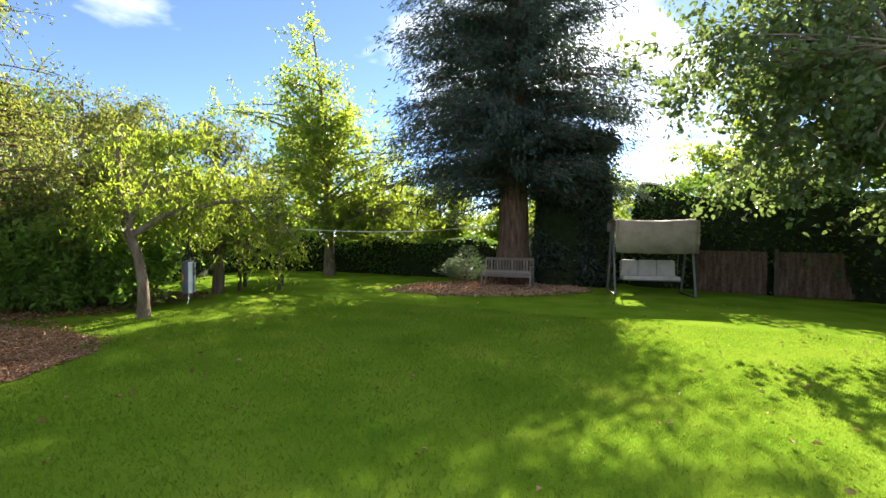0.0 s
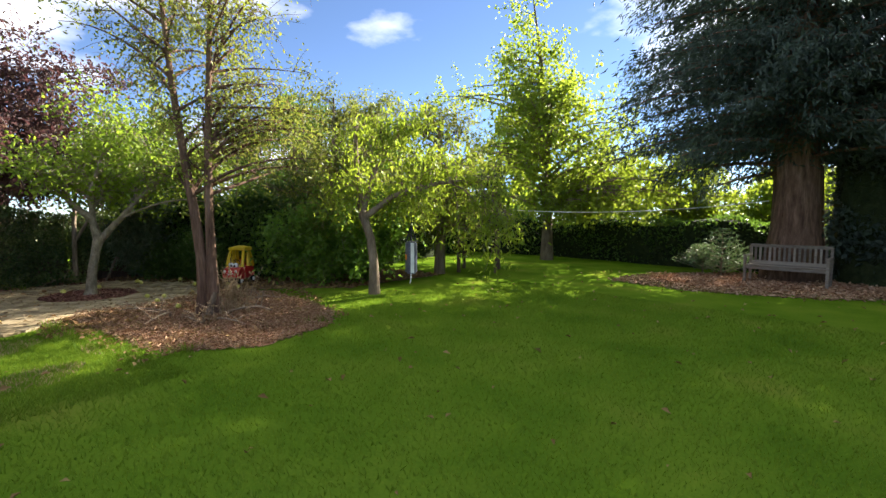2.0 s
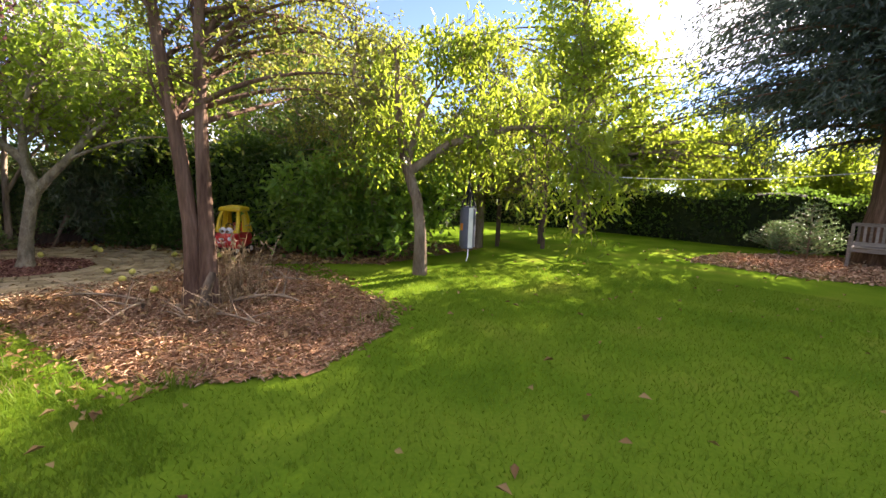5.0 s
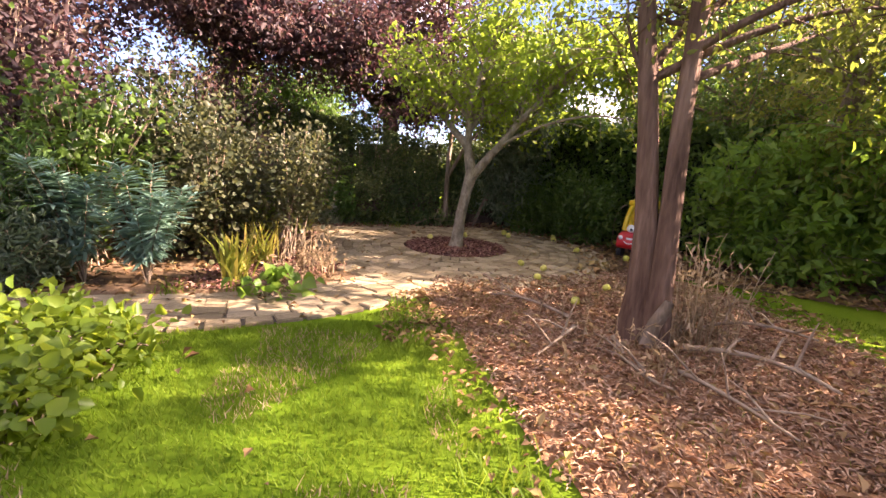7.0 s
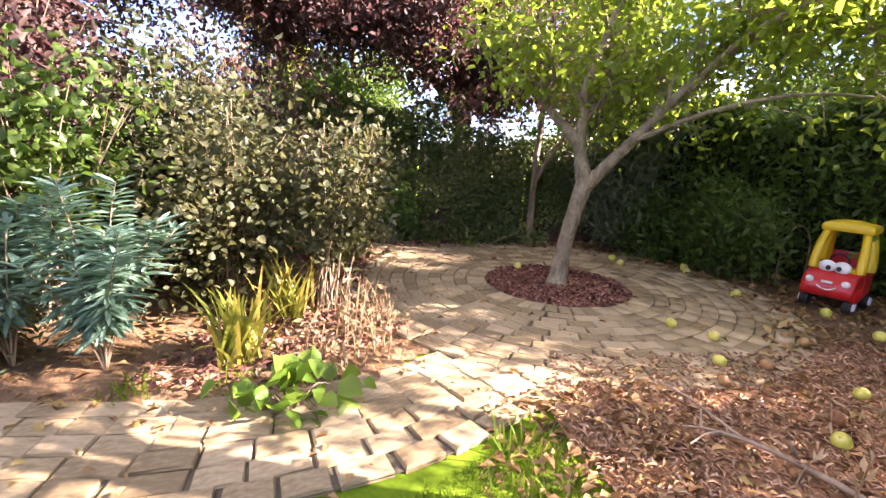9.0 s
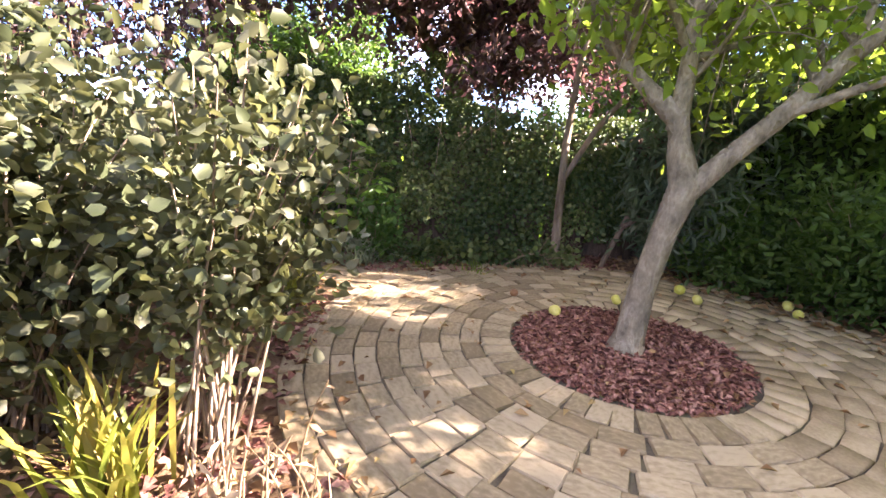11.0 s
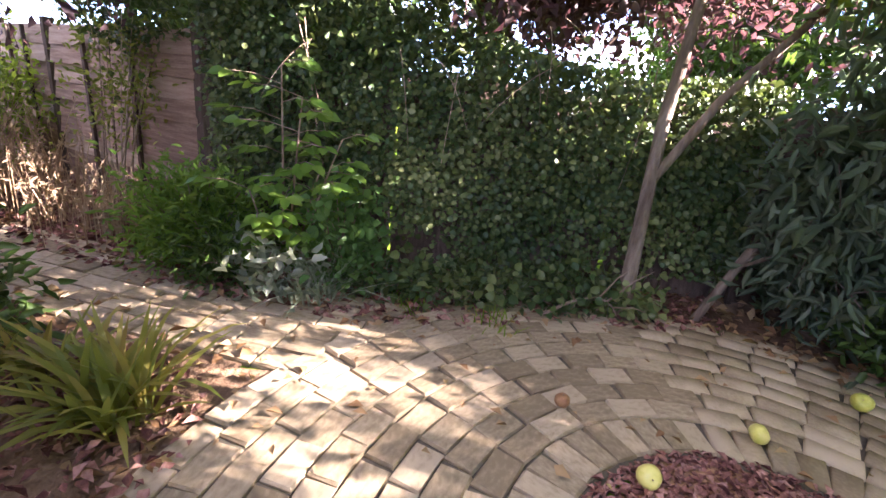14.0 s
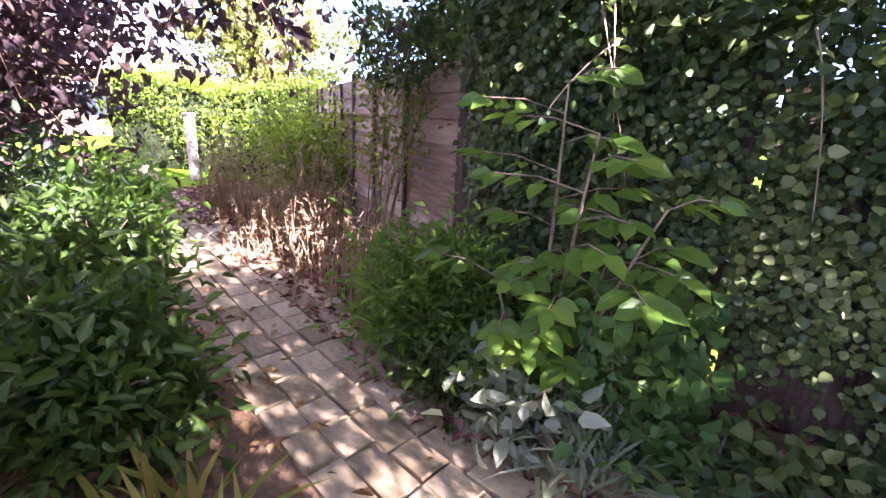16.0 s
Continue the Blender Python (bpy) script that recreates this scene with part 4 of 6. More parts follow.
# ---- toy car ----
def toy_car(at, turn):
    car = thing("toy_car", "red and yellow plastic ride-on toy car parked on the leaf litter", "toy car", at=at, turn=turn)
    # x forward, y across
    bm = bmesh.new()
    prof = [(-0.36, 0.17), (-0.37, 0.30), (-0.33, 0.40), (-0.10, 0.42), (0.10, 0.42), (0.16, 0.41), (0.30, 0.38), (0.37, 0.30), (0.38, 0.20), (0.34, 0.13), (-0.30, 0.12)]
    ring = []
    for y, sx, dz in ((-0.215, 0.93, 0.0), (-0.20, 0.99, 0.008), (-0.08, 1.0, 0.015), (0.08, 1.0, 0.015), (0.20, 0.99, 0.008), (0.215, 0.93, 0.0)):
        ring.append([bm.verts.new((x * sx, y, z + (dz if z > 0.35 else 0))) for x, z in prof])
    for a, b in zip(ring[:-1], ring[1:]):
        for i in range(len(prof)):
            j = (i + 1) % len(prof)
            bm.faces.new((a[i], a[j], b[j], b[i]))
    bm.faces.new(ring[0])
    bm.faces.new(ring[-1][::-1])
    bmesh.ops.recalc_face_normals(bm, faces=bm.faces)
    body = part("body", bm, M_RED, car, smooth=True)
    body.modifiers.new("rounding", "SUBSURF").render_levels = 2
    for s in (-1, 1):
        bm = bmesh.new()
        box(bm, (0.30, 0.012, 0.22), pose(-0.04, s * 0.222, 0.29), 0.005)
        part("door", bm, M_RED, car)
        bm = bmesh.new()
        bmesh.ops.create_uvsphere(bm, u_segments=14, v_segments=8, radius=0.10, matrix=pose(0.20, s * 0.19, 0.20) @ Matrix.Diagonal((1.2, 0.5, 1.0, 1)))
        part("fender", bm, M_RED, car, smooth=True)
        for x0, z0, x1 in ((0.16, 0.42, 0.02), (-0.30, 0.41, -0.20)):
            pts = bezier((x0, s * 0.185, z0), (x0 * 0.75, s * 0.185, 0.72), (x1, s * 0.14, 0.855), 8)
            tube_part("pillar", pts, np.linspace(0.042, 0.032, 8), M_YEL, car, 10)
        pts = bezier((-0.08, s * 0.20, 0.42), (-0.10, s * 0.19, 0.65), (-0.09, s * 0.15, 0.85), 7)
        tube_part("pillar", pts, np.linspace(0.055, 0.036, 7), M_YEL, car, 10)
        # eye of the toy's face: a plain white shape, not a lamp
        bm = bmesh.new()
        bmesh.ops.create_uvsphere(bm, u_segments=14, v_segments=10, radius=0.068, matrix=pose(0.215, s * 0.058, 0.462) @ Matrix.Diagonal((0.55, 1.05, 0.95, 1)))
        eye = part("headlamp_eye", bm, M_WHITE, car, "white moulded eye of the toy face", smooth=True)
        bm = bmesh.new()
        bmesh.ops.create_uvsphere(bm, u_segments=10, v_segments=6, radius=0.022, matrix=pose(0.25, s * 0.042, 0.452) @ Matrix.Diagonal((0.4, 1, 1.2, 1)))
        part("pupil", bm, M_BLACK, eye, smooth=True)
        bm = bmesh.new()
        bmesh.ops.create_uvsphere(bm, u_segments=10, v_segments=6, radius=0.036, matrix=pose(0.362, s * 0.14, 0.325) @ Matrix.Diagonal((0.4, 1, 1, 1)))
        part("headlight", bm, M_WHITE, car, smooth=True)
        for x in (0.235, -0.24):
            y = s * (0.17 if x > 0 else 0.20)
            bm = bmesh.new()
            bmesh.ops.create_cone(bm, cap_ends=True, segments=20, radius1=0.085, radius2=0.085, depth=0.07, matrix=pose(x, y, 0.088, 90, 0, 0))
            bmesh.ops.bevel(bm, geom=[e for e in bm.edges if abs(e.verts[0].co.y - e.verts[1].co.y) < 1e-4], offset=0.012, segments=2, affect="EDGES")
            tyre = part("wheel", bm, M_BLACK, car, "black moulded wheel", smooth=False)
            bm = bmesh.new()
            bmesh.ops.create_cone(bm, cap_ends=True, segments=16, radius1=0.05, radius2=0.04, depth=0.02, matrix=pose(x, y + s * 0.042, 0.088, -90 * s, 0, 0))
            part("hubcap", bm, M_WHITE, tyre)
    # roof: rounded yellow slab
    bm = bmesh.new()
    box(bm, (0.37, 0.42, 0.09), pose(-0.09, 0, 0.855), 0.035)
    bmesh.ops.subdivide_edges(bm, edges=bm.edges, cuts=2, use_grid_fill=True)
    for v in bm.verts:
        dome = (1 - (v.co.y / 0.215) ** 2) * (1 - ((v.co.x + 0.09) / 0.19) ** 2)
        v.co.z += 0.045 * max(0.0, dome)
    part("roof", bm, M_YEL, car, smooth=True)
    bm = bmesh.new()
    box(bm, (0.07, 0.40, 0.10), pose(0.135, 0, 0.415, 0, 12, 0), 0.025)
    part("windscreen_sill", bm, M_YEL, car, smooth=True)
    bm = bmesh.new()
    box(bm, (0.02, 0.34, 0.05), pose(0.165, 0, 0.43), 0.008)
    part("dashboard", bm, M_YEL, car)
    bm = bmesh.new()
    box(bm, (0.20, 0.30, 0.06), pose(-0.2, 0, 0.36), 0.02)
    box(bm, (0.05, 0.30, 0.22), pose(-0.31, 0, 0.47), 0.02)
    part("seat", bm, M_RED, car)
    a = np.linspace(0, 2 * np.pi, 17)
    tube_part("steering_wheel", np.column_stack([0.08 + 0.02 * np.sin(a), 0.075 * np.cos(a), 0.52 + 0.07 * np.sin(a)]), 0.010, M_BLACK, car, 6)
    a = np.linspace(-1, 1, 9)
    tube_part("smile_line", np.column_stack([0.385 - 0.012 * a * a, 0.075 * a, 0.245 + 0.03 * a * a]), 0.007, M_WHITE, car, 6)
    bm = bmesh.new()
    box(bm, (0.012, 0.09, 0.028), pose(0.372, 0, 0.322), 0.005)
    part("badge", bm, M_WHITE, car, "small pale oval badge")
    return car

toy = toy_car((-9.84, 8.02, 0.02), -60)
toy.scale = (0.9, 0.9, 0.86)

# ---- windfall apples ----
def apple(at, r, mat, label):
    bm = bmesh.new()
    bmesh.ops.create_uvsphere(bm, u_segments=14, v_segments=10, radius=r)
    for v in bm.verts:
        q = math.hypot(v.co.x, v.co.y) / r
        v.co.z *= 0.9
        v.co.z -= math.copysign(0.22 * r * max(0, 1 - q * 2.2), v.co.z)
        v.co.x *= 1 + 0.05 * math.sin(3 * math.atan2(v.co.y, v.co.x))
    ob = part("apple", bm, mat, smooth=True)
    ob.matrix_world = pose(at[0], at[1], 0.03 + r * 0.86, rng.uniform(-60, 60), rng.uniform(-60, 60), rng.uniform(0, 360))
    tagged(ob, label, "apple", "windfall apples")
    bm = bmesh.new()
    rod(bm, (0, 0, r * 0.6), (0.004, 0, r * 0.95), 0.002, 5)
    part("stalk", bm, M_TWIG, ob)

for x, y in ((-10.89, 5.28), (-11.14, 5.89), (-11.15, 6.61), (-10.85, 7.25), (-10.67, 8.2), (-10.0, 7.17), (-9.25, 6.03), (-9.01, 6.2), (-8.63, 5.95), (-9.01, 7.53), (-8.24, 6.49), (-7.85, 5.94), (-11.4, 6.63), (-11.02, 7.33), (-9.5, 7.6)):
    apple((x, y), rng.uniform(0.038, 0.047), M_FRUIT, "yellow-green windfall apple lying on the ground")
for x, y in ((-8.57, 6.21), (-7.68, 5.55), (-8.02, 6.11), (-11.3, 5.1), (-9.6, 7.3), (-10.3, 7.6), (-8.4, 5.8), (-8.9, 6.8)):
    apple((x, y), rng.uniform(0.03, 0.04), M_FRUIT2, "brown rotting windfall apple among dead leaves")

# ---- bench ----
def bench(at, turn):
    top = thing("garden_bench", "weathered slatted wooden bench under the conifer", "bench", at=at, turn=turn)
    w = 1.45
    for s in (-1, 1):
        for y, h, n in ((-0.24, 0.62, "front_leg"), (0.24, 0.86, "back_leg")):
            bm = bmesh.new()
            box(bm, (0.055, 0.055, h), pose(s * w / 2, y, h / 2), 0.006)
            part(n, bm, M_TEAK, top)
        bm = bmesh.new()
        box(bm, (0.07, 0.56, 0.03), pose(s * w / 2, -0.02, 0.635), 0.006)
        part("armrest", bm, M_TEAK, top)
    for y in np.linspace(-0.25, 0.2, 6):
        bm = bmesh.new()
        box(bm, (w - 0.05, 0.06, 0.022), pose(0, y, 0.425), 0.004)
        part("seat_slat", bm, M_TEAK, top)
    for z, n in ((0.85, "top_rail"), (0.47, "lower_rail")):
        bm = bmesh.new()
        box(bm, (w, 0.04, 0.07), pose(0, 0.25, z), 0.006)
        part(n, bm, M_TEAK, top)
    for x in np.linspace(-w / 2 + 0.09, w / 2 - 0.09, 15):
        bm = bmesh.new()
        box(bm, (0.045, 0.018, 0.33), pose(x, 0.25, 0.66), 0.003)
        part("back_slat", bm, M_TEAK, top)
    bm = bmesh.new()
    box(bm, (w - 0.05, 0.03, 0.07), pose(0, -0.24, 0.37), 0.004)
    part("apron", bm, M_TEAK, top)

bench((-0.18, 15.25, 0), -12)

# ---- garden swing seat ----
def swing(at, turn):
    top = thing("garden_swing", "old canopied garden swing seat with pale cushions", "swing seat", at=at, turn=turn)
    w, h = 1.95, 2.0
    for s in (-1, 1):
        for y in (-0.55, 0.55):
            tube_part("frame_leg", [(s * w / 2, y, 0.0), (s * w / 2, y * 0.55, 1.0), (s * w / 2, y * 0.12, h - 0.12)], 0.03, M_STEEL, top)
        tube_part("foot_rail", [(s * w / 2, -0.6, 0.03), (s * w / 2, 0.6, 0.03)], 0.025, M_STEEL, top)
        tube_part("hanger", [(s * 0.72, 0.0, h - 0.14), (s * 0.72, 0.05, 0.55)], 0.014, M_STEEL, top)
    tube_part("top_bar", [(-w / 2, 0, h - 0.12), (w / 2, 0, h - 0.12)], 0.03, M_STEEL, top)
    # canopy cloth, bowed between the ends
    V, F, n = [], [], 13
    rows_ = ((-0.62, -0.86), (-0.62, -0.50), (-0.60, -0.03), (0.0, 0.05), (0.60, -0.02), (0.62, -0.10), (0.62, -0.30))
    for j, (y, z) in enumerate(rows_):
        for i in range(n):
            u = -1 + 2 * i / (n - 1)
            sag = -0.05 * (1 - u * u) if 0 < j < 6 else -0.02 * (1 - u * u) + 0.012 * math.sin(i * 2.4)
            V.append((u * 1.0, y, h + z + sag))
    for j in range(len(rows_) - 1):
        for i in range(n - 1):
            F.append((j * n + i, j * n + i + 1, (j + 1) * n + i + 1, (j + 1) * n + i))
    cloth = mesh_np("canopy", V, F, M_CANVAS, top, "faded beige canvas canopy", smooth=True)
    mod = cloth.modifiers.new("thick", "SOLIDIFY")
    mod.thickness = 0.008
    for u in (-1, 1):
        bm = bmesh.new()
        box(bm, (0.05, 0.06, 0.62), pose(u * 0.985, -0.6, h - 0.33), 0.006)
        part("canopy_edge", bm, M_CANVAS, top)
    # seat and three scalloped back cushions
    bm = bmesh.new()
    box(bm, (1.42, 0.5, 0.10), pose(0, 0.0, 0.46), 0.03)
    part("seat_cushion", bm, M_CUSH, top)
    for i in range(3):
        bm = bmesh.new()
        box(bm, (0.47, 0.11, 0.46), pose((i - 1) * 0.475, 0.24, 0.70, -10, 0, 0), 0.045)
        for v in bm.verts:
            if v.co.z > 0.85:
                v.co.z += 0.05 * math.cos((v.co.x - (i - 1) * 0.475) / 0.47 * math.pi) - 0.02
        part("back_cushion", bm, M_CUSH, top)
    bm = bmesh.new()
    box(bm, (1.46, 0.52, 0.03), pose(0, 0, 0.40), 0.005)
    part("seat_frame", bm, M_STEEL, top)

swing((3.62, 14.5, 0), -2)

# ---- punch bag ----
def punch_bag(at):
    top = thing("punch_bag", "slate blue punch bag with a white stripe hanging from a branch", "punch bag", at=at)
    bm = bmesh.new()
    bmesh.ops.create_cone(bm, cap_ends=True, segments=24, radius1=0.115, radius2=0.115, depth=0.62, matrix=pose(0, 0, 0.66))
    bmesh.ops.bevel(bm, geom=[e for e in bm.edges if abs(e.verts[0].co.z - e.verts[1].co.z) < 1e-4], offset=0.03, segments=2, affect="EDGES")
    part("bag", bm, M_BAG, top, smooth=False)
    V, F = [], []
    for k, ang in enumerate(np.radians(np.linspace(-55, -20, 6))):
        for z in (0.37, 0.95):
            V.append((0.118 * math.cos(ang), 0.118 * math.sin(ang), z))
    F = [(2 * i, 2 * i + 2, 2 * i + 3, 2 * i + 1) for i in range(5)]
    mesh_np("stripe", V, F, M_WHITE, top, "white vinyl stripe")
    V = []
    for ang in np.radians(np.linspace(-125, -95, 6)):
        for z in (0.62, 0.72):
            V.append((0.118 * math.cos(ang), 0.118 * math.sin(ang), z))
    mesh_np("print_mark", V, F, M_ORANGE, top, "orange printed mark")
    for a in (0, 90, 180, 270):
        c, s = math.cos(radians(a + 45)), math.sin(radians(a + 45))
        tube_part("strap", [(0.105 * c, 0.105 * s, 0.95), (0.05 * c, 0.05 * s, 1.12), (0, 0, 1.3)], 0.014, M_BLACK, top, 5)
    tube_part("rope", [(0, 0, 1.28), (0.005, 0, 1.6), (0, 0, 1.93)], 0.010, M_BLACK, top, 5)
    tube_part("tail_tape", [(0.08, -0.10, 0.36), (0.085, -0.11, 0.25), (0.07, -0.12, 0.18)], 0.008, M_WHITE, top, 5)

punch_bag((-6.12, 9.42, 0.02))

# ---- climbing frame ----
def climbing_frame(at, turn):
    top = thing("climbing_frame", "dark timber climbing frame with a covered tower", "climbing frame", at=at, turn=turn)
    for x in (-0.5, 0.5):
        for y in (-0.5, 0.5):
            bm = bmesh.new()
            box(bm, (0.09, 0.09, 2.45), pose(x, y, 1.22), 0.008)
            part("post", bm, M_POST, top)
    bm = bmesh.new()
    box(bm, (1.1, 1.1, 0.05), pose(0, 0, 1.25), 0.006)
    part("platform", bm, M_POST, top)
    for s in (-1, 1):
        bm = bmesh.new()
        box(bm, (1.1, 0.02, 0.5), pose(0, s * 0.5, 1.55), 0.004)
        part("side_panel", bm, M_POST, top)
        bm = bmesh.new()
        box(bm, (1.2, 0.70, 0.02), pose(0, s * 0.29, 2.6, s * -35, 0, 0), 0.004)
        part("roof_sheet", bm, M_BLACK, top, "black tarpaulin roof")
    bm = bmesh.new()
    box(bm, (2.2, 0.09, 0.11), pose(-1.6, 0, 2.15), 0.008)
    part("swing_beam", bm, M_POST, top)
    for s in (-1, 1):
        tube_part("a_leg", [(-2.65, 0, 2.15), (-2.8, s * 0.75, 0.0)], 0.045, M_POST, top)
    for x in (-1.1, -1.55, -2.0):
        tube_part("swing_rope", [(x, 0, 2.1), (x + 0.01, 0, 0.55)], 0.010, M_ROPE, top, 5)

climbing_frame((-7.0, 13.4, 0), 25)

# washing line
line = thing("washing_line", "pale washing line sagging between the trees", "rope")
s = np.linspace(0, 1, 24)
tube_part("rope", np.column_stack([-7.0 + 6.45 * s, 13.4 + 2.6 * s, 1.75 + 0.15 * s - 0.75 * s * (1 - s)]), 0.012, M_ROPE, line, 6)

# ---- young fir ----
def young_fir(at, h):
    top = thing("young_fir", "young pale green fir beside the bench", "tree", at=at)
    tube_part("trunk", [(0, 0, -0.02), (0, 0, h)], np.array([0.025, 0.006]), M_BARK, top, 6)
    P, D, bones = [], [], []
    for z in np.linspace(0.12, h - 0.08, 10):
        for a in np.linspace(0, 2 * np.pi, 8) + rng.uniform(0, 2):
            ln = 0.75 * (1 - z / h) + 0.12
            d = np.array([math.cos(a), math.sin(a), 0.35])
            path = np.array([0, 0, z]) + np.linspace(0, 1, 5)[:, None] * d * ln
            bones.append((path, np.linspace(0.008, 0.003, 5)))
            m = int(90 * ln)
            P.append(np.array([0, 0, z]) + rng.uniform(0.1, 1, m)[:, None] * d * ln)
            D.append(np.tile(d, (m, 1)) * 0.7 + rng.normal(0, 0.6, (m, 3)))
    v, f = tubes(bones, 4)
    tagged(mesh_np("branchwork", v, f, M_BARK, top), kind="stuff")
    P, D = np.concatenate(P), np.concatenate(D)
    V, F = leaf_arrays(P, D, unit(rng.normal(size=P.shape)), 0.07 * rng.uniform(0.6, 1.3, len(P)), 0.22, 0.05)
    mesh_np("foliage", V, F, L_FIR, top)

young_fir((-1.45, 16.0, 0), 1.25)
young_fir((-1.9, 16.5, 0), 0.8)

# ---- planting of the middle bed ----
def spurge(at, h, heads):
    """Stems with bottle-brush whorls of narrow blue-green leaves."""
    top = thing("spurge", "blue-green spurge with whorled narrow leaves", "plant", "spurge clumps", at=at)
    P, D, bones = [], [], []
    for _ in range(heads):
        a, lean = rng.uniform(0, 2 * np.pi), rng.uniform(0.05, 0.45)
        tip = np.array([math.cos(a) * lean * h, math.sin(a) * lean * h, h * rng.uniform(0.65, 1.05)])
        path = bezier((0, 0, 0), (tip[0] * 0.3, tip[1] * 0.3, tip[2] * 0.6), tip, 8)
        bones.append((path, np.linspace(0.006, 0.003, 8)))
        m = 120
        t = rng.uniform(0.3, 1.0, m)
        q = np.stack([np.interp(t, np.linspace(0, 1, 8), path[:, j]) for j in range(3)], -1)
        ang = rng.uniform(0, 2 * np.pi, m)
        P.append(q)
        D.append(np.column_stack([np.cos(ang), np.sin(ang), -0.1 + 1.5 * (t - 0.65)]))
    v, f = tubes(bones, 5)
    tagged(mesh_np("stem_mass", v, f, M_TWIG, top), kind="stuff")
    P, D = np.concatenate(P), np.concatenate(D)
    V, F = leaf_arrays(P, D, np.tile((0, 0, 1.0), (len(P), 1)) + rng.normal(0, 0.2, P.shape), 0.125 * rng.uniform(0.7, 1.2, len(P)), 0.2, 0.05, True)
    mesh_np("foliage", V, F, L_EUPH, top)

spurge((-8.62, 2.42, 0), 0.95, 13)
spurge((-8.65, 1.95, 0), 0.98, 12)
spurge((-9.0, 1.6, 0), 0.85, 8)
shrub("grey_shrub", "grey-green bushy perennial beside the path", (-8.75, 1.5, 0.5), (0.4, 0.55, 0.5), 40, 3000, 0.07, L_GREY, M_TWIG, wide=0.25, clump=0.10)
strap_clump("day_lily", "clump of upright yellow-green strap leaves", (-8.72, 3.08, 0.02), 70, 0.52, L_BLADE, 0.026, 0.55)
strap_clump("day_lily", "clump of green strap leaves in the bed", (-9.35, 3.2, 0.02), 60, 0.5, L_BLADE, 0.022, 0.5)
strap_clump("day_lily", "arching clump of strap leaves turning orange and yellow", (-11.12, 3.38, 0.02), 90, 0.42, L_BLADE, 0.028, 0.9)
strap_clump("day_lily", "small clump of strap leaves at the patio edge", (-11.3, 3.0, 0.02), 45, 0.36, L_BLADE, 0.024, 0.9)
shrub("lady_mantle", "low round-leaved plant at the path edge", (-8.22, 3.45, 0.05), (0.16, 0.26, 0.05), 16, 60, 0.11, L_FRESH, M_TWIG, wide=0.95, clump=0.07, category="plant")
shrub("smoke_bush", "tall smoke bush with rounded dull purple-grey leaves", (-9.75, 2.7, 1.0), (0.62, 0.5, 0.7), 60, 5600, 0.056, L_SMOKE, M_TWIG, wide=0.8, clump=0.22)
shrub("smoke_bush", "smoke bush leaning over the patio edge with rounded leaves", (-9.62, 3.6, 1.15), (0.42, 0.30, 0.5), 26, 3000, 0.05, L_SMOKE, M_TWIG, base=(-9.6, 3.4, 0), wide=0.75, clump=0.09)
shrub("viburnum_bush", "dense brownish green bush in the middle bed, darkened for shade", (-10.25, 2.1, 1.2), (0.65, 0.7, 1.0), 90, 9000, 0.06, L_SHADE, M_TWIG, wide=0.6, clump=0.18)
shrub("hazel_bush", "tall leafy bush with green leaves, some in sun", (-9.35, 1.65, 1.25), (0.5, 0.7, 0.6), 46, 2600, 0.07, L_HEDGE, M_TWIG, wide=0.75, clump=0.2)
# real purple-brown tint; the dark leaf also replaces shade missing on this bush
shrub("plum_bush", "tall dark purple-brown bush beside the path", (-9.9, 0.8, 1.8), (0.9, 0.9, 1.6), 110, 11000, 0.08, L_PURPLE, M_TWIG, wide=0.55, clump=0.2)
shrub("viburnum_bush", "leafy bush behind the spurge, darkened for shade", (-9.4, -0.6, 1.4), (0.8, 0.9, 1.3), 80, 8000, 0.08, L_SHADE, M_TWIG, wide=0.55, clump=0.2)
shrub("low_shrub", "low shrub with dark pointed leaves beside the west path", (-11.42, 2.35, 0.34), (0.34, 0.45, 0.34), 60, 2600, 0.075, L_HEDGE, M_TWIG, wide=0.4, clump=0.10)
shrub("low_shrub", "mid-green shrub beside the west path", (-11.75, 1.5, 0.4), (0.34, 0.5, 0.4), 55, 3200, 0.075, L_HEDGE, M_TWIG, wide=0.35, clump=0.11)
shrub("low_shrub", "sunlit green shrub beside the west path", (-12.1, 0.6, 0.4), (0.4, 0.5, 0.4), 50, 3000, 0.08, L_FRESH, M_TWIG, wide=0.4, clump=0.12)
shrub("tall_shrub", "airy tall shrub between the paths", (-11.6, 0.3, 0.7), (0.6, 0.8, 0.55), 60, 3600, 0.09, L_GREY, M_TWIG, wide=0.4, clump=0.16)

shrub("tall_perennial", "tall green perennial with narrow leaves behind the spurge", (-8.75, 1.35, 0.8), (0.36, 0.42, 0.75), 60, 3600, 0.07, L_MID, M_TWIG, wide=0.28, clump=0.09, category="plant")
shrub("tall_perennial", "bushy grey-green perennial at the path edge", (-8.42, 1.62, 0.35), (0.18, 0.36, 0.32), 46, 2200, 0.06, L_GREY, M_TWIG, wide=0.3, clump=0.07, category="plant")

# leafy weeds at the lawn corner
for k, (x, y, r) in enumerate(((-7.0, 2.75, 0.36), (-7.25, 2.35, 0.34), (-6.75, 2.35, 0.36), (-6.5, 2.75, 0.25))):
    shrub("leafy_perennial", "low sunlit clump of lobed green leaves", (x, y, 0.16), (r, r, 0.14), 40, 620, 0.062, L_LIGHT, M_TWIG, wide=0.85, clump=0.07, category="plant")

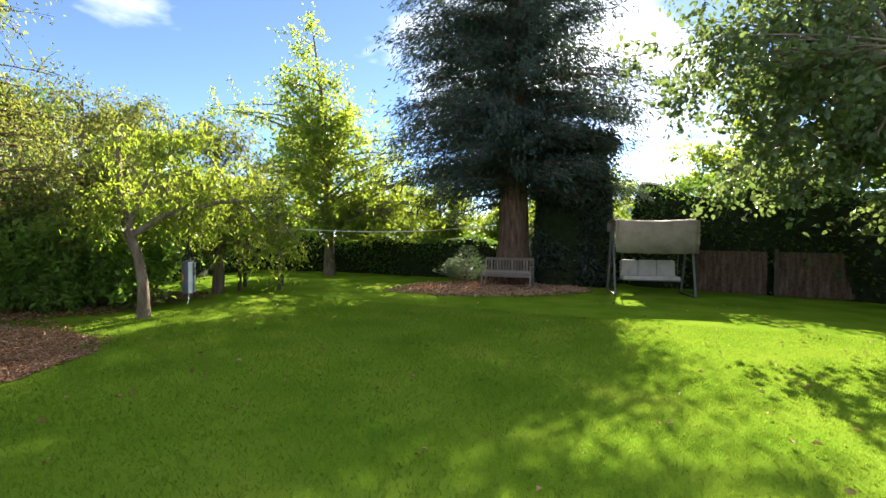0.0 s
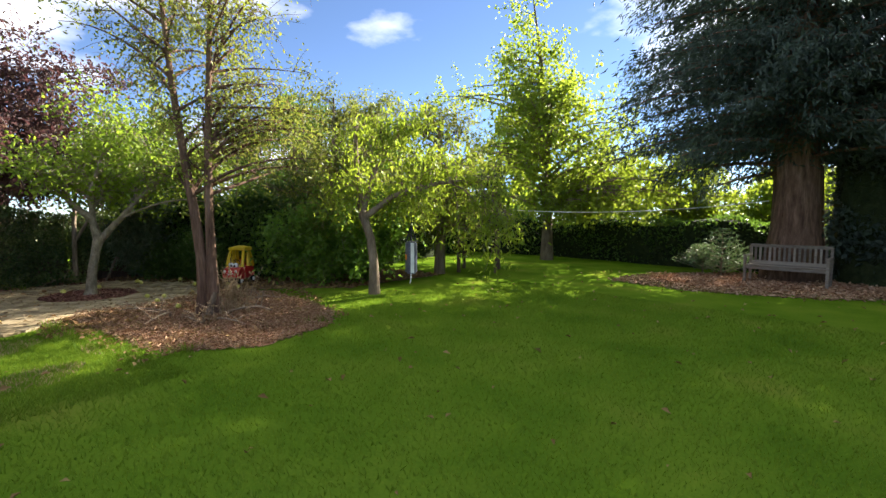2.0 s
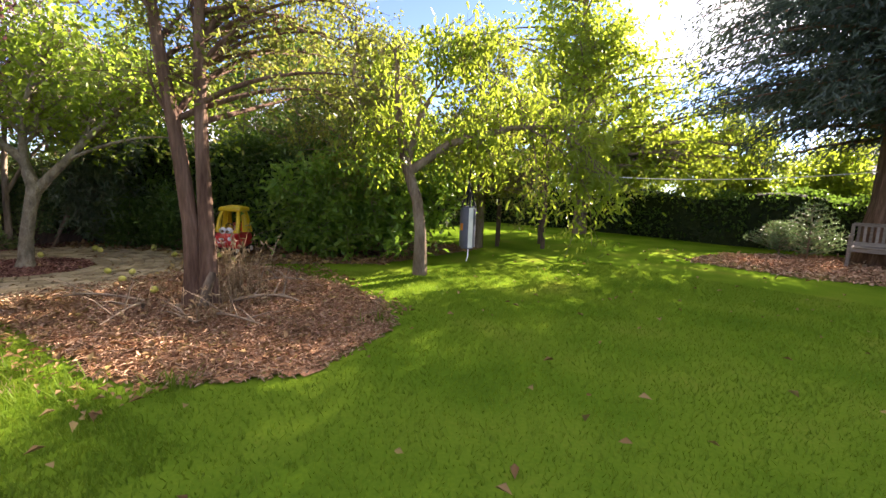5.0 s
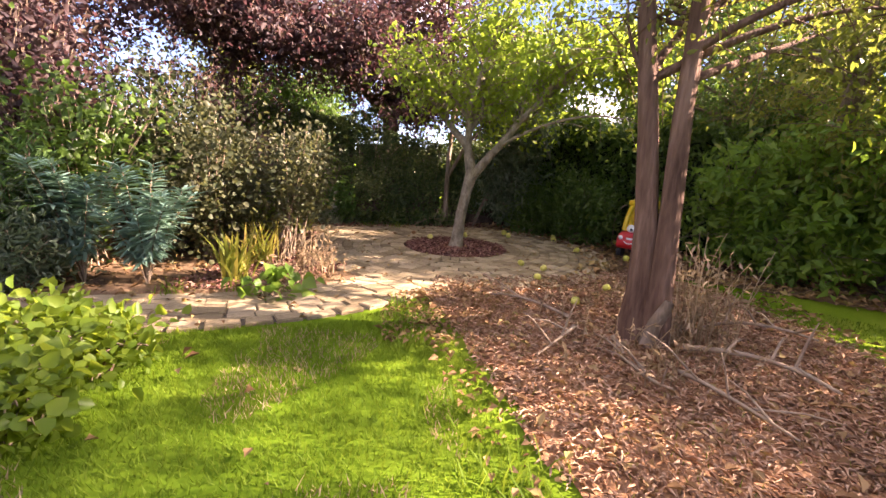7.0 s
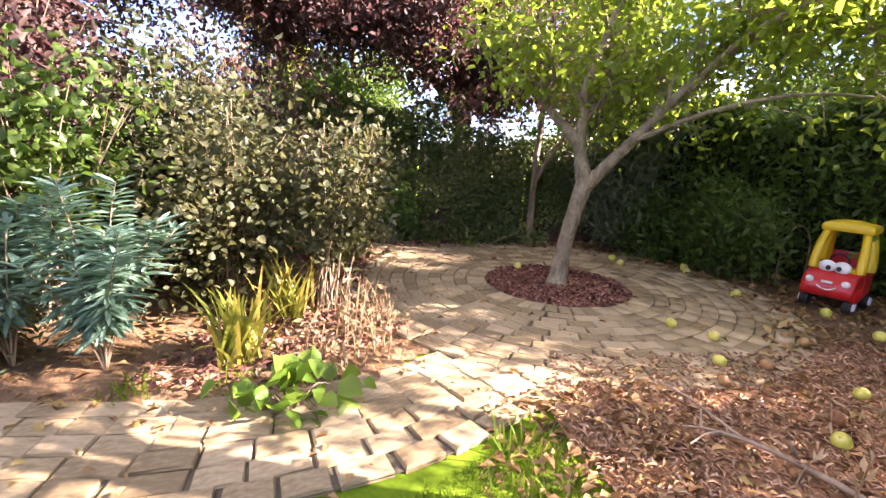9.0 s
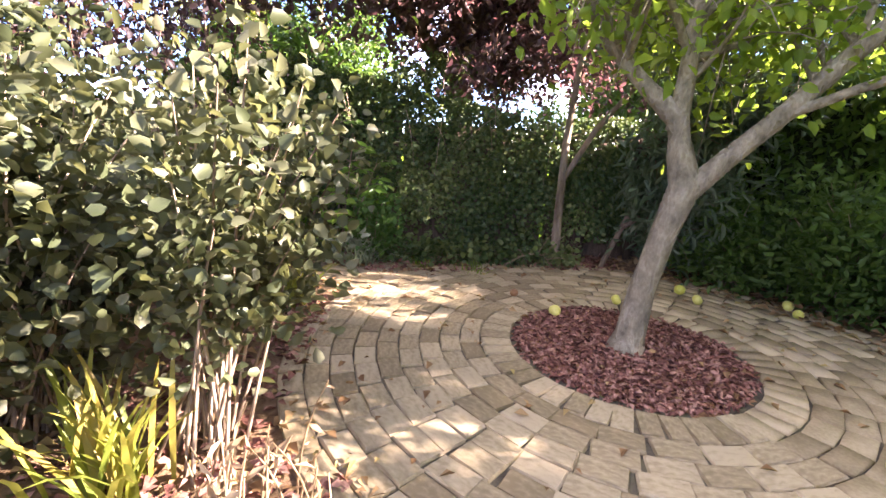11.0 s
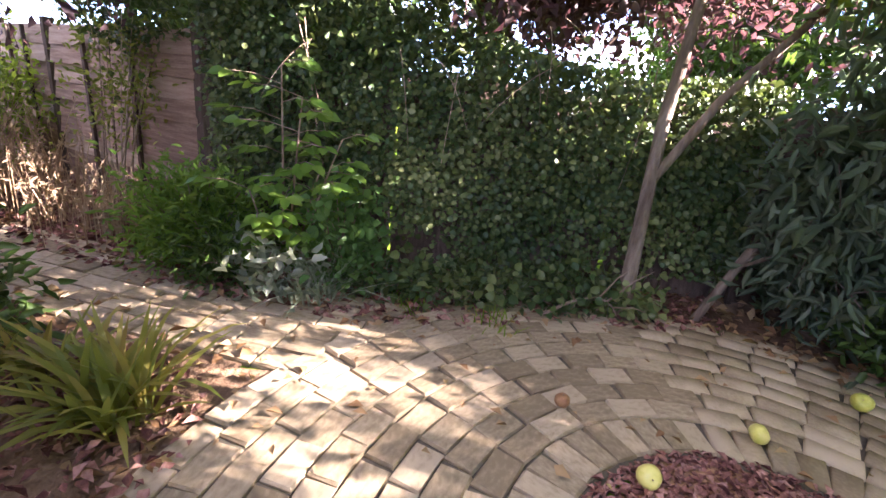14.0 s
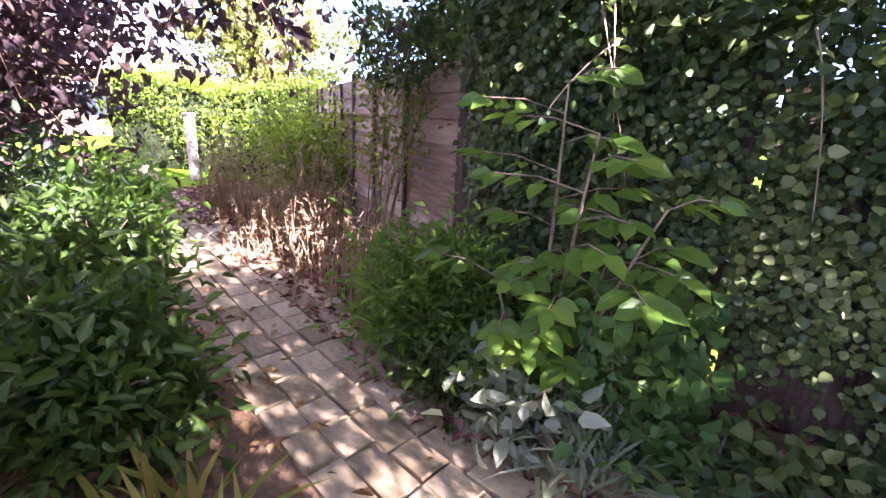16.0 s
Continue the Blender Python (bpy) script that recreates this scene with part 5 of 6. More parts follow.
# ---- border along the fence ----
shrub("low_shrub", "rounded bright green low shrub against the ivy", (-12.62, 3.02, 0.38), (0.32, 0.5, 0.36), 70, 4600, 0.06, L_FRESH, M_TWIG, wide=0.36, clump=0.09)
shrub("low_shrub", "dark green low shrub at the path edge", (-12.42, 3.28, 0.22), (0.26, 0.34, 0.2), 50, 2600, 0.055, L_HEDGE, M_TWIG, wide=0.36, clump=0.08)

def rose_sapling(at):
    """Thin stems with sprays of paired leaflets."""
    top = thing("sapling", "thin-stemmed sapling with sprays of light green leaflets", "sapling", at=at)
    P, D, S = [], [], []
    for k, (dx, dy, h) in enumerate(((0.0, 0.0, 1.3), (0.05, 0.06, 1.15), (-0.04, 0.1, 0.8), (0.03, -0.08, 0.62), (0.06, 0.16, 0.95))):
        path = bezier((dx * 0.4, dy * 0.4, 0), (dx, dy, h * 0.5), (dx * 1.6 + 0.02, dy * 2.2, h), 9)
        tube_part("stem", path, np.linspace(0.011, 0.004, 9), M_TWIG, top, 5)
        for t in np.linspace(0.2, 1.0, int(5 + h * 6)):
            q = np.array([np.interp(t, np.linspace(0, 1, 9), path[:, j]) for j in range(3)])
            a = rng.uniform(0, 2 * np.pi)
            d = np.array([math.cos(a), math.sin(a), 0.15])
            ln = rng.uniform(0.16, 0.32)
            tube_part("leaf_stalk", [q, q + d * ln * 0.5 + (0, 0, 0.02), q + d * ln], 0.0025, M_TWIG, top, 4)
            side = np.array([-d[1], d[0], 0])
            for f in (0.45, 0.7, 0.9):
                for sgn in (-1, 1):
                    P.append(q + d * ln * f)
                    D.append(side * sgn + d * 0.5 + rng.normal(0, 0.15, 3) + (0, 0, -0.35))
            P.append(q + d * ln)
            D.append(d + rng.normal(0, 0.1, 3) + (0, 0, -0.4))
    P, D = np.array(P), np.array(D)
    V, F = leaf_arrays(P, D, np.tile((0.35, 0, 0.8), (len(P), 1)) + rng.normal(0, 0.35, P.shape), 0.105 * rng.uniform(0.7, 1.25, len(P)), 0.6, 0.1, True)
    mesh_np("foliage", V, F, L_FRESH, top)

rose_sapling((-12.36, 3.62, 0.02))
shrub("leafy_perennial", "lush clump of broad mid-green leaves at the sapling foot", (-12.4, 3.95, 0.4), (0.2, 0.24, 0.33), 44, 1100, 0.065, L_MID, M_TWIG, wide=0.75, clump=0.09, category="plant")
shrub("variegated_shrub", "small shrub with cream-edged variegated leaves", (-12.22, 3.6, 0.2), (0.2, 0.28, 0.14), 26, 300, 0.085, L_VARI, M_TWIG, wide=0.55, clump=0.07)
strap_clump("spider_grass", "variegated grassy clump with arching leaves", (-12.2, 3.88, 0.02), 70, 0.36, L_VARI, 0.016, 1.0)
strap_clump("spider_grass", "grassy clump at the foot of the ivy", (-12.3, 4.15, 0.02), 45, 0.28, L_GREY, 0.014, 1.0)
shrub("ground_cover", "low ivy spreading over the border soil", (-12.35, 4.7, 0.06), (0.2, 0.8, 0.08), 60, 1300, 0.06, L_IVY, M_TWIG, wide=0.9, clump=0.06, category="plant")
shrub("ground_cover", "low ivy and leaves at the fence foot", (-12.35, 5.6, 0.08), (0.2, 0.6, 0.1), 50, 900, 0.06, L_IVY, M_TWIG, wide=0.9, clump=0.07, category="plant")
# thin trees at the corner
top = tree("buddleia_tree", "slim grey-stemmed shrub leaning out from the fence corner",
     [([(-12.28, 5.82, -0.02), (-12.36, 5.84, 0.6), (-12.45, 5.87, 1.25), (-12.48, 5.93, 2.0), (-12.42, 6.1, 2.9)], [0.055, 0.045, 0.04, 0.032, 0.01]),
      ([(-12.4, 5.86, 0.9), (-12.32, 6.1, 1.4), (-12.2, 6.45, 1.9), (-12.0, 6.8, 2.4)], [0.03, 0.027, 0.02, 0.01]),
      ([(-12.32, 6.35, -0.02), (-12.25, 6.6, 0.7), (-12.05, 6.95, 1.5)], [0.03, 0.025, 0.01])],
     [(-12.1, 6.5, 2.3, 0.8, 0.8, 0.6, 2), (-11.95, 6.95, 1.2, 0.5, 0.5, 0.5, 2), (-11.7, 6.95, 1.95, 0.55, 0.5, 0.5, 2.6), (-11.9, 7.0, 0.6, 0.4, 0.4, 0.35, 1.4)],
     46, 7, 22, 0.13, L_GREY, M_BARK, droop=0.6, low=0.4, twig_len=0.4, wide=0.2, sides=8, category="shrub")
shrub("glossy_shrub", "rounded glossy dark shrub beside the toy car", (-10.95, 7.75, 0.6), (0.6, 0.5, 0.55), 90, 6500, 0.075, L_HEDGE, M_TWIG, wide=0.5, clump=0.13)
shrub("glossy_shrub", "dark glossy shrub under the hedge", (-11.7, 7.3, 0.5), (0.5, 0.4, 0.45), 60, 3500, 0.08, L_HEDGE, M_TWIG, wide=0.45, clump=0.13)
hoop = thing("cane_hoop", "bent brown cane hoop stuck in the soil", "garden hoop", at=(-10.55, 8.25, 0))
a = np.linspace(0, np.pi, 15)
tube_part("cane", np.column_stack([0.0 * a, 0.17 * np.cos(a), 0.35 + 0.32 * np.sin(a)]), 0.010, M_TWIG, hoop, 6)
tube_part("cane", [(0, 0.17, 0), (0, 0.17, 0.36)], 0.010, M_TWIG, hoop, 6)
tube_part("cane", [(0, -0.17, 0), (0, -0.17, 0.36)], 0.010, M_TWIG, hoop, 6)

# dry stalks
def dry_stalks(name, label, at, n, h, r, mat=L_DRY, lean=0.35):
    top = thing(name, label, "dry plant")
    paths, P, D = [], [], []
    for _ in range(n):
        x, y = at[0] + rng.normal(0, r), at[1] + rng.normal(0, r)
        a, hh = rng.uniform(0, 2 * np.pi), h * rng.uniform(0.4, 1.1)
        d = np.array([math.cos(a), math.sin(a)]) * lean * hh * rng.uniform(0.2, 1)
        path = bezier((x, y, 0), (x, y, hh * 0.6), (x + d[0], y + d[1], hh), 6)
        paths.append((path, np.linspace(0.005, 0.002, 6)))
        for t in rng.uniform(0.3, 1, 5):
            q = np.array([np.interp(t, np.linspace(0, 1, 6), path[:, j]) for j in range(3)])
            P.append(q)
            D.append(rng.normal(size=3))
    v, f = tubes(paths, 4)
    tagged(mesh_np("stalk_mass", v, f, mat, top), kind="stuff")
    P, D = np.array(P), np.array(D)
    V, F = leaf_arrays(P, D, unit(rng.normal(size=P.shape)), 0.06 * rng.uniform(0.5, 1.4, len(P)), 0.3, 0.1)
    mesh_np("dry_foliage", V, F, mat, top)

for x, y, h in ((-13.0, 2.3, 0.55), (-13.25, 1.75, 0.7), (-13.55, 1.2, 0.85), (-13.85, 0.6, 0.9), (-13.9, -0.2, 0.9), (-14.2, -0.9, 0.9), (-13.3, 0.9, 0.5)):
    dry_stalks("dry_grass", "bleached dry grass and stalks along the fence", (x, y), 70, h, 0.16)
dry_stalks("dead_perennial", "dead orange-brown stalks beside the tree trunk", (-6.98, 6.35), 60, 0.75, 0.10, L_DRY)
dry_stalks("dead_perennial", "dry seed stalks on the mulch bed", (-6.75, 5.85), 30, 0.3, 0.22, L_DRY, 0.7)
dry_stalks("dead_perennial", "dry seed stalks round the tree", (-7.55, 6.2), 26, 0.35, 0.25, L_DRY, 0.6)
dry_stalks("dead_perennial", "thin dry stems at the bed edge", (-9.0, 3.75), 36, 0.42, 0.12, L_DRY, 0.3)
dry_stalks("dead_perennial", "dry grassy stems at the path corner", (-8.7, 3.55), 30, 0.25, 0.15, L_DRY, 0.6)

def fallen_branch(a, b, r):
    top = thing("fallen_branch", "dead bare branch lying on the mulch", "branch", "fallen branches")
    a, b = np.array(a, float), np.array(b, float)
    path = bezier(a, (a + b) / 2 + rng.normal(0, 0.08, 3) + (0, 0, 0.06), b, 8)
    path[:, 2] = np.maximum(path[:, 2], r)
    tube_part("branch", path, np.linspace(r, r * 0.4, 8), M_TWIG, top, 6)
    for k in (2, 4, 5, 6):
        d = rng.normal(0, 0.16, 3)
        d[2] = abs(d[2]) + 0.03
        tube_part("twig", [path[k], path[k] + d * 0.6 + (0, 0, 0.02), path[k] + d], np.array([r * 0.5, r * 0.35, r * 0.15]), M_TWIG, top, 5)

for a, b, r in (((-7.1, 5.8, 0.06), (-6.3, 5.6, 0.12), 0.018), ((-6.9, 6.2, 0.05), (-6.1, 6.4, 0.15), 0.02), ((-7.3, 5.6, 0.05), (-6.8, 5.1, 0.1), 0.016), ((-6.6, 5.9, 0.05), (-5.9, 5.9, 0.08), 0.014), ((-7.5, 5.7, 0.05), (-7.9, 5.2, 0.12), 0.014), ((-7.2, 6.6, 0.05), (-6.6, 6.9, 0.2), 0.016), ((-12.15, 5.25, 0.05), (-12.2, 5.75, 0.05), 0.012)):
    fallen_branch(a, b, r)
stump = thing("knot_spur", "short sawn-off side stem at the tree foot", "stump", at=(-7.02, 6.0, 0))
tube_part("spur", [(0, 0, 0), (0.03, 0.02, 0.18), (0.09, 0.03, 0.30), (0.10, 0.05, 0.36)], np.array([0.06, 0.045, 0.04, 0.03]), M_BARK, stump, 8)

# far end of the west path
hedge("sunlit_hedge", "sunlit green hedge at the end of the path", [(-17.2, -2.2), (-16.3, -4.2), (-15.8, -6.5)], 1.2, 1.7, 7000, 0.10, L_LIGHT)
hedge("sunlit_hedge", "green hedge closing the far side", [(-11.5, -5), (-8.5, -4.2), (-4, -5)], 1.4, 2.0, 6000, 0.12, L_HEDGE)
post = thing("gate_post", "pale weathered wooden post beside the path", "post", at=(-15.2, -3.2, 0))
bm = bmesh.new()
box(bm, (0.12, 0.12, 1.05), pose(0, 0, 0.52), 0.012)
part("shaft", bm, M_TEAK, post)
bm = bmesh.new()
box(bm, (0.15, 0.15, 0.04), pose(0, 0, 1.06), 0.01)
part("cap", bm, M_TEAK, post)
shrub("low_shrub", "bright green low plants by the path end", (-13.0, -1.2, 0.3), (0.5, 0.7, 0.25), 50, 2600, 0.09, L_FRESH, M_TWIG, wide=0.5, clump=0.14)

def house(at, turn, w, d, h, label):
    top = thing("house", label, "house", at=at, turn=turn)
    bm = bmesh.new()
    box(bm, (w, d, h), pose(0, 0, h / 2))
    part("wall", bm, M_BARKRED, top)
    for s in (-1, 1):
        ob_w = None
        slope = math.hypot(d / 2 + 0.4, 2.2)
        pitch = math.degrees(math.atan2(2.2, d / 2 + 0.4))
        V, F = [], []
        rows_, cols_ = 12, 22
        for r in range(rows_):
            for c in range(cols_):
                b = len(V)
                y0, y1 = r / rows_, (r + 1.15) / rows_
                x0, x1 = -w / 2 - 0.3 + (w + 0.6) * c / cols_, -w / 2 - 0.3 + (w + 0.6) * (c + 0.97) / cols_
                for x, y, z in ((x0, y0, 0.03), (x1, y0, 0.03), (x1, y1, 0.0), (x0, y1, 0.0)):
                    V.append((x, -s * (d / 2 + 0.4) * (1 - y), h - 0.2 + 2.2 * y + z))
                F.append((b, b + 1, b + 2, b + 3) if s > 0 else (b + 3, b + 2, b + 1, b))
        mesh_np("roof", V, F, M_ROOF, top, "grey tiled roof slope")
    V = [(-w / 2, -d / 2, h), (-w / 2, d / 2, h), (-w / 2, 0, h + 2.0), (w / 2, -d / 2, h), (w / 2, d / 2, h), (w / 2, 0, h + 2.0)]
    mesh_np("gable", V, [(0, 1, 2), (3, 5, 4)], M_BARKRED, top)
    bm = bmesh.new()
    box(bm, (0.6, 0.6, 1.4), pose(w * 0.3, 0, h + 2.4), 0.02)
    part("chimney", bm, M_BARKRED, top)
    for s in (-1, 1):
        for x in (-0.3, 0.05, 0.35):
            bm = bmesh.new()
            box(bm, (1.1, 0.08, 1.2), pose(w * x, s * (d / 2 + 0.01), h - 1.2), 0.01)
            win = part("window", bm, M_WHITE, top)
            bm = bmesh.new()
            box(bm, (0.95, 0.09, 1.05), pose(w * x, s * (d / 2 + 0.012), h - 1.2))
            part("pane", bm, M_GLASS, win)

house((6.5, 38, 0), 15, 9, 7, 2.6, "far house with a grey tiled roof behind the trees")
house((-17.5, -19, 0), -20, 9, 7, 2.4, "house with a pale tiled roof beyond the garden")

# timber fence behind the swing seat
for i in range(3):
    fence_run((5.2 + i * 1.7, 15.6 - i * 0.75), (6.8 + i * 1.7, 14.9 - i * 0.75), 1.15, 8, M_BARKRED)

# hanging purple sprays over the path and leaves near the lens side
def spray(at, n, length, mat, leaf, label):
    top = thing("hanging_spray", label, "branch")
    P, bones = [], []
    for _ in range(n):
        a = np.array(at) + rng.normal(0, 0.35, 3) * np.array([1, 1, 0.3])
        end = a + np.array([rng.normal(0, 0.25), rng.normal(0, 0.25), -length * rng.uniform(0.4, 1.1)])
        path = bezier(a, (a + end) / 2 + rng.normal(0, 0.06, 3), end, 5)
        bones.append((path, np.linspace(0.006, 0.002, 5)))
        P.append(a + rng.uniform(0, 1, 16)[:, None] * (end - a) + rng.normal(0, 0.04, (16, 3)))
    v, f = tubes(bones, 4)
    tagged(mesh_np("twig_mass", v, f, M_BARKRED, top), kind="stuff")
    leaf_cloud("foliage", np.concatenate(P), leaf, mat, top, 0.9, 0.6)

for x, y in ((-12.2, 2.5), (-12.7, 1.9), (-11.9, 1.9), (-12.4, 1.2), (-11.6, 2.3)):
    spray((x, y, 2.2), 16, 0.8, L_PURPLE, 0.065, "purple leaves hanging low over the path")
spray((-12.75, 4.9, 2.2), 10, 0.5, L_PURPLE, 0.09, "reddish purple leaves hanging over the ivy")
shrub("honeysuckle", "sunlit yellowing climber tangled on the fence", (-13.55, 2.1, 1.5), (0.25, 0.5, 0.2), 12, 900, 0.05, L_YELLOW, M_TWIG, base=(-13.4, 2.0, 0), wide=0.45, clump=0.14)
shrub("honeysuckle", "green climber in sun over the fence end", (-14.7, -0.1, 0.9), (0.45, 0.8, 0.75), 60, 3200, 0.07, L_LIGHT, M_TWIG, wide=0.5, clump=0.16)

# ---- litter and chips ----
litter("bark_chips", scatter(BED_A, 26000), 0.014, 0.042, M_CHIP, "scattered bark chips and dry leaves on the mulch bed", "bark chips", 0.22)
litter("fallen_leaves", scatter([(-8.6, 4.6), (-5.4, 4.5), (-5.4, 7.2), (-8.6, 8.6)], 2600), 0.014, 0.055, M_DRYLEAF, "brown fallen leaves on the bed", "fallen leaves", 0.55)
litter("fallen_leaves", scatter(BED_M, 2600), 0.018, 0.06, M_DRYLEAF, "dead leaves on the bed soil", "fallen leaves", 0.55)
litter("fallen_leaves", scatter(BED_W, 1700), 0.016, 0.06, M_DRYLEAF, "dead leaves along the fence border", "fallen leaves", 0.55)
litter("red_leaves", scatter(BED_W, 5200), 0.018, 0.06, M_RCHIP, "reddish plum leaves along the fence border", "fallen leaves", 0.55)
litter("red_leaves", scatter([(-8.3, 3.3), (-9.2, 4.1), (-9.6, 3.6), (-11.2, 3.7), (-11.5, 3.4), (-11.4, 2.2), (-11.1, 2.9), (-9.5, 2.9), (-8.4, 2.6)], 1500), 0.035, 0.05, M_RCHIP, "reddish fallen leaves on the bed edge", "fallen leaves", 0.55)
litter("fallen_leaves", scatter(BED_N, 5200), 0.02, 0.07, M_DRYLEAF, "dead leaves under the hedge", "fallen leaves", 0.55)
litter("fallen_leaves", scatter([(-14, -2), (-7.5, 1), (-7.6, 4.4), (-8.4, 6.5), (-9, 7.4), (-12.3, 6.6), (-12.2, 3)], 650), 0.036, 0.05, M_DRYLEAF, "few dead leaves scattered on the paving", "fallen leaves", 0.55)
litter("conifer_litter", scatter([(-3.6, 13.6), (-1.8, 12.9), (0.5, 13.3), (2.2, 14.6), (1.8, 16.6), (-1, 17.2), (-3.0, 15.6)], 9000), 0.006, 0.09, M_CHIP, "red-brown needle litter under the conifer", "needle litter", 0.35)
patch("needle_bed", [(-3.0, 14.3), (-1.8, 13.5), (0.5, 13.8), (2.0, 14.8), (1.8, 16.8), (-1, 17.4), (-2.6, 15.8)], 0.008, 0.012, M_MULCH, "reddish needle bed under the conifer", "needle bed", res=0.12)
lit = scatter([(-7.2, 1), (5, 1), (6, 12), (-5, 16), (-7, 10), (-5.2, 7.2), (-5.2, 4.4), (-7.2, 4.2)], 420)
litter("lawn_leaves", lit, 0.03, 0.06, M_DRYLEAF, "a few fallen leaves on the lawn", "fallen leaves", 0.55)

# mulch ring of the apple tree
ring_poly = [(CX + 0.70 * math.cos(a), CY + 0.70 * math.sin(a)) for a in np.linspace(0, 2 * np.pi, 40, endpoint=False)]
patch("tree_ring_soil", ring_poly, 0.01, 0.014, M_MULCH, "round mulch-filled tree pit in the patio", "tree pit", res=0.04)
litter("bark_chips", scatter([(CX + (x - CX) * 0.97, CY + (y - CY) * 0.97) for x, y in ring_poly], 7500), 0.016, 0.036, M_RCHIP, "red-brown mulch and leaves round the apple tree", "bark chips", 0.55)

# ---- grass blades ----
def blades(name, pts, h, label, mat=None):
    n = len(pts)
    P = np.column_stack([pts, np.zeros(n)])
    a = rng.uniform(0, 2 * np.pi, n)
    s = np.column_stack([np.cos(a), np.sin(a), np.zeros(n)]) * 0.0035
    hh = h * rng.uniform(0.5, 1.2, n)
    tip = P + np.column_stack([rng.normal(0, 0.45, (n, 2)) * hh[:, None], hh])
    V = np.stack([P - s, P + s, tip], 1).reshape(-1, 3)
    F = np.arange(3 * n).reshape(-1, 3)
    ob = mesh_np(name, V, F, mat or M_BLADE)
    return tagged(ob, label, "grass", kind="stuff")

LAWN = [(-7.5, 0.5), (3.5, 0.5), (5.5, 9.5), (-5.0, 12.0), (-7.0, 8.6), (-8.2, 7.8), (-6.74, 7.6), (-5.85, 7.35), (-5.2, 6.78), (-5.03, 6.1), (-5.0, 5.57), (-5.25, 5.2), (-5.51, 4.95), (-5.95, 4.72), (-7.5, 4.72), (-8.1, 4.6), (-7.65, 4.0)]
blades("lawn_grass", scatter(LAWN, 200000), 0.032, "short mown lawn grass")
blades("lawn_grass", scatter([(-7.6, 1.2), (-4.6, 1.2), (-4.8, 4.75), (-8.1, 4.7), (-7.62, 3.9), (-7.55, 3.0)], 30000), 0.04, "longer lawn grass beside the path")
patchy = scatter([(-7.6, 1.4), (-5.6, 1.4), (-5.4, 4.4), (-8.1, 4.7), (-7.6, 3.9)], 12000)
blades("dry_lawn_grass", patchy[wavy(patchy[:, 0], patchy[:, 1], 1.3) > 0.15], 0.04, "straw-coloured dry grass mixed into the lawn", L_DRY)
worn = scatter([(-8.3, 4.4), (-7.2, 4.2), (-7.2, 5.2), (-8.5, 5.3)], 500)
litter("fallen_leaves", worn, 0.016, 0.055, M_DRYLEAF, "dead leaves where lawn meets the patio", "fallen leaves", 0.55)
blades("bed_grass", scatter(BED_A, 2600), 0.05, "sparse grass growing through the mulch")
# tufts of grass and weeds at the edges
for x, y in ((-5.9, 4.6), (-6.4, 4.5), (-5.5, 5.0), (-7.9, 4.45), (-7.55, 4.4), (-5.45, 6.7), (-7.2, 4.45), (-8.4, 3.2), (-8.35, 2.7), (-12.15, 4.4), (-12.0, 4.9)):
    strap_clump("grass_tuft", "tuft of longer grass at the edge of the bed", (x, y, 0.0), 40, 0.15, M_BLADE, 0.008, 0.8, "grass", 0.14)

# ---- setts ----
def sett_mesh(name, mat, seed):
    r = random.Random(seed)
    bm = bmesh.new()
    lay = []
    for z, k in ((0.0, 1.0), (0.82, 1.0), (1.0, 0.95)):
        lay.append([bm.verts.new((sx * 0.5 * k + r.uniform(-0.02, 0.02), sy * 0.5 * k + r.uniform(-0.03, 0.03), z)) for sx, sy in ((-1, -1), (1, -1), (1, 1), (-1, 1))])
    for a, b in zip(lay[:-1], lay[1:]):
        for i in range(4):
            bm.faces.new((a[i], a[(i + 1) % 4], b[(i + 1) % 4], b[i]))
    bm.faces.new(lay[-1])
    me = bpy.data.meshes.new(name)
    bm.to_mesh(me)
    bm.free()
    me.materials.append(mat)
    return me

SETTS = [sett_mesh("sett", M_PAVER, k) for k in range(6)]
JOINED = {}

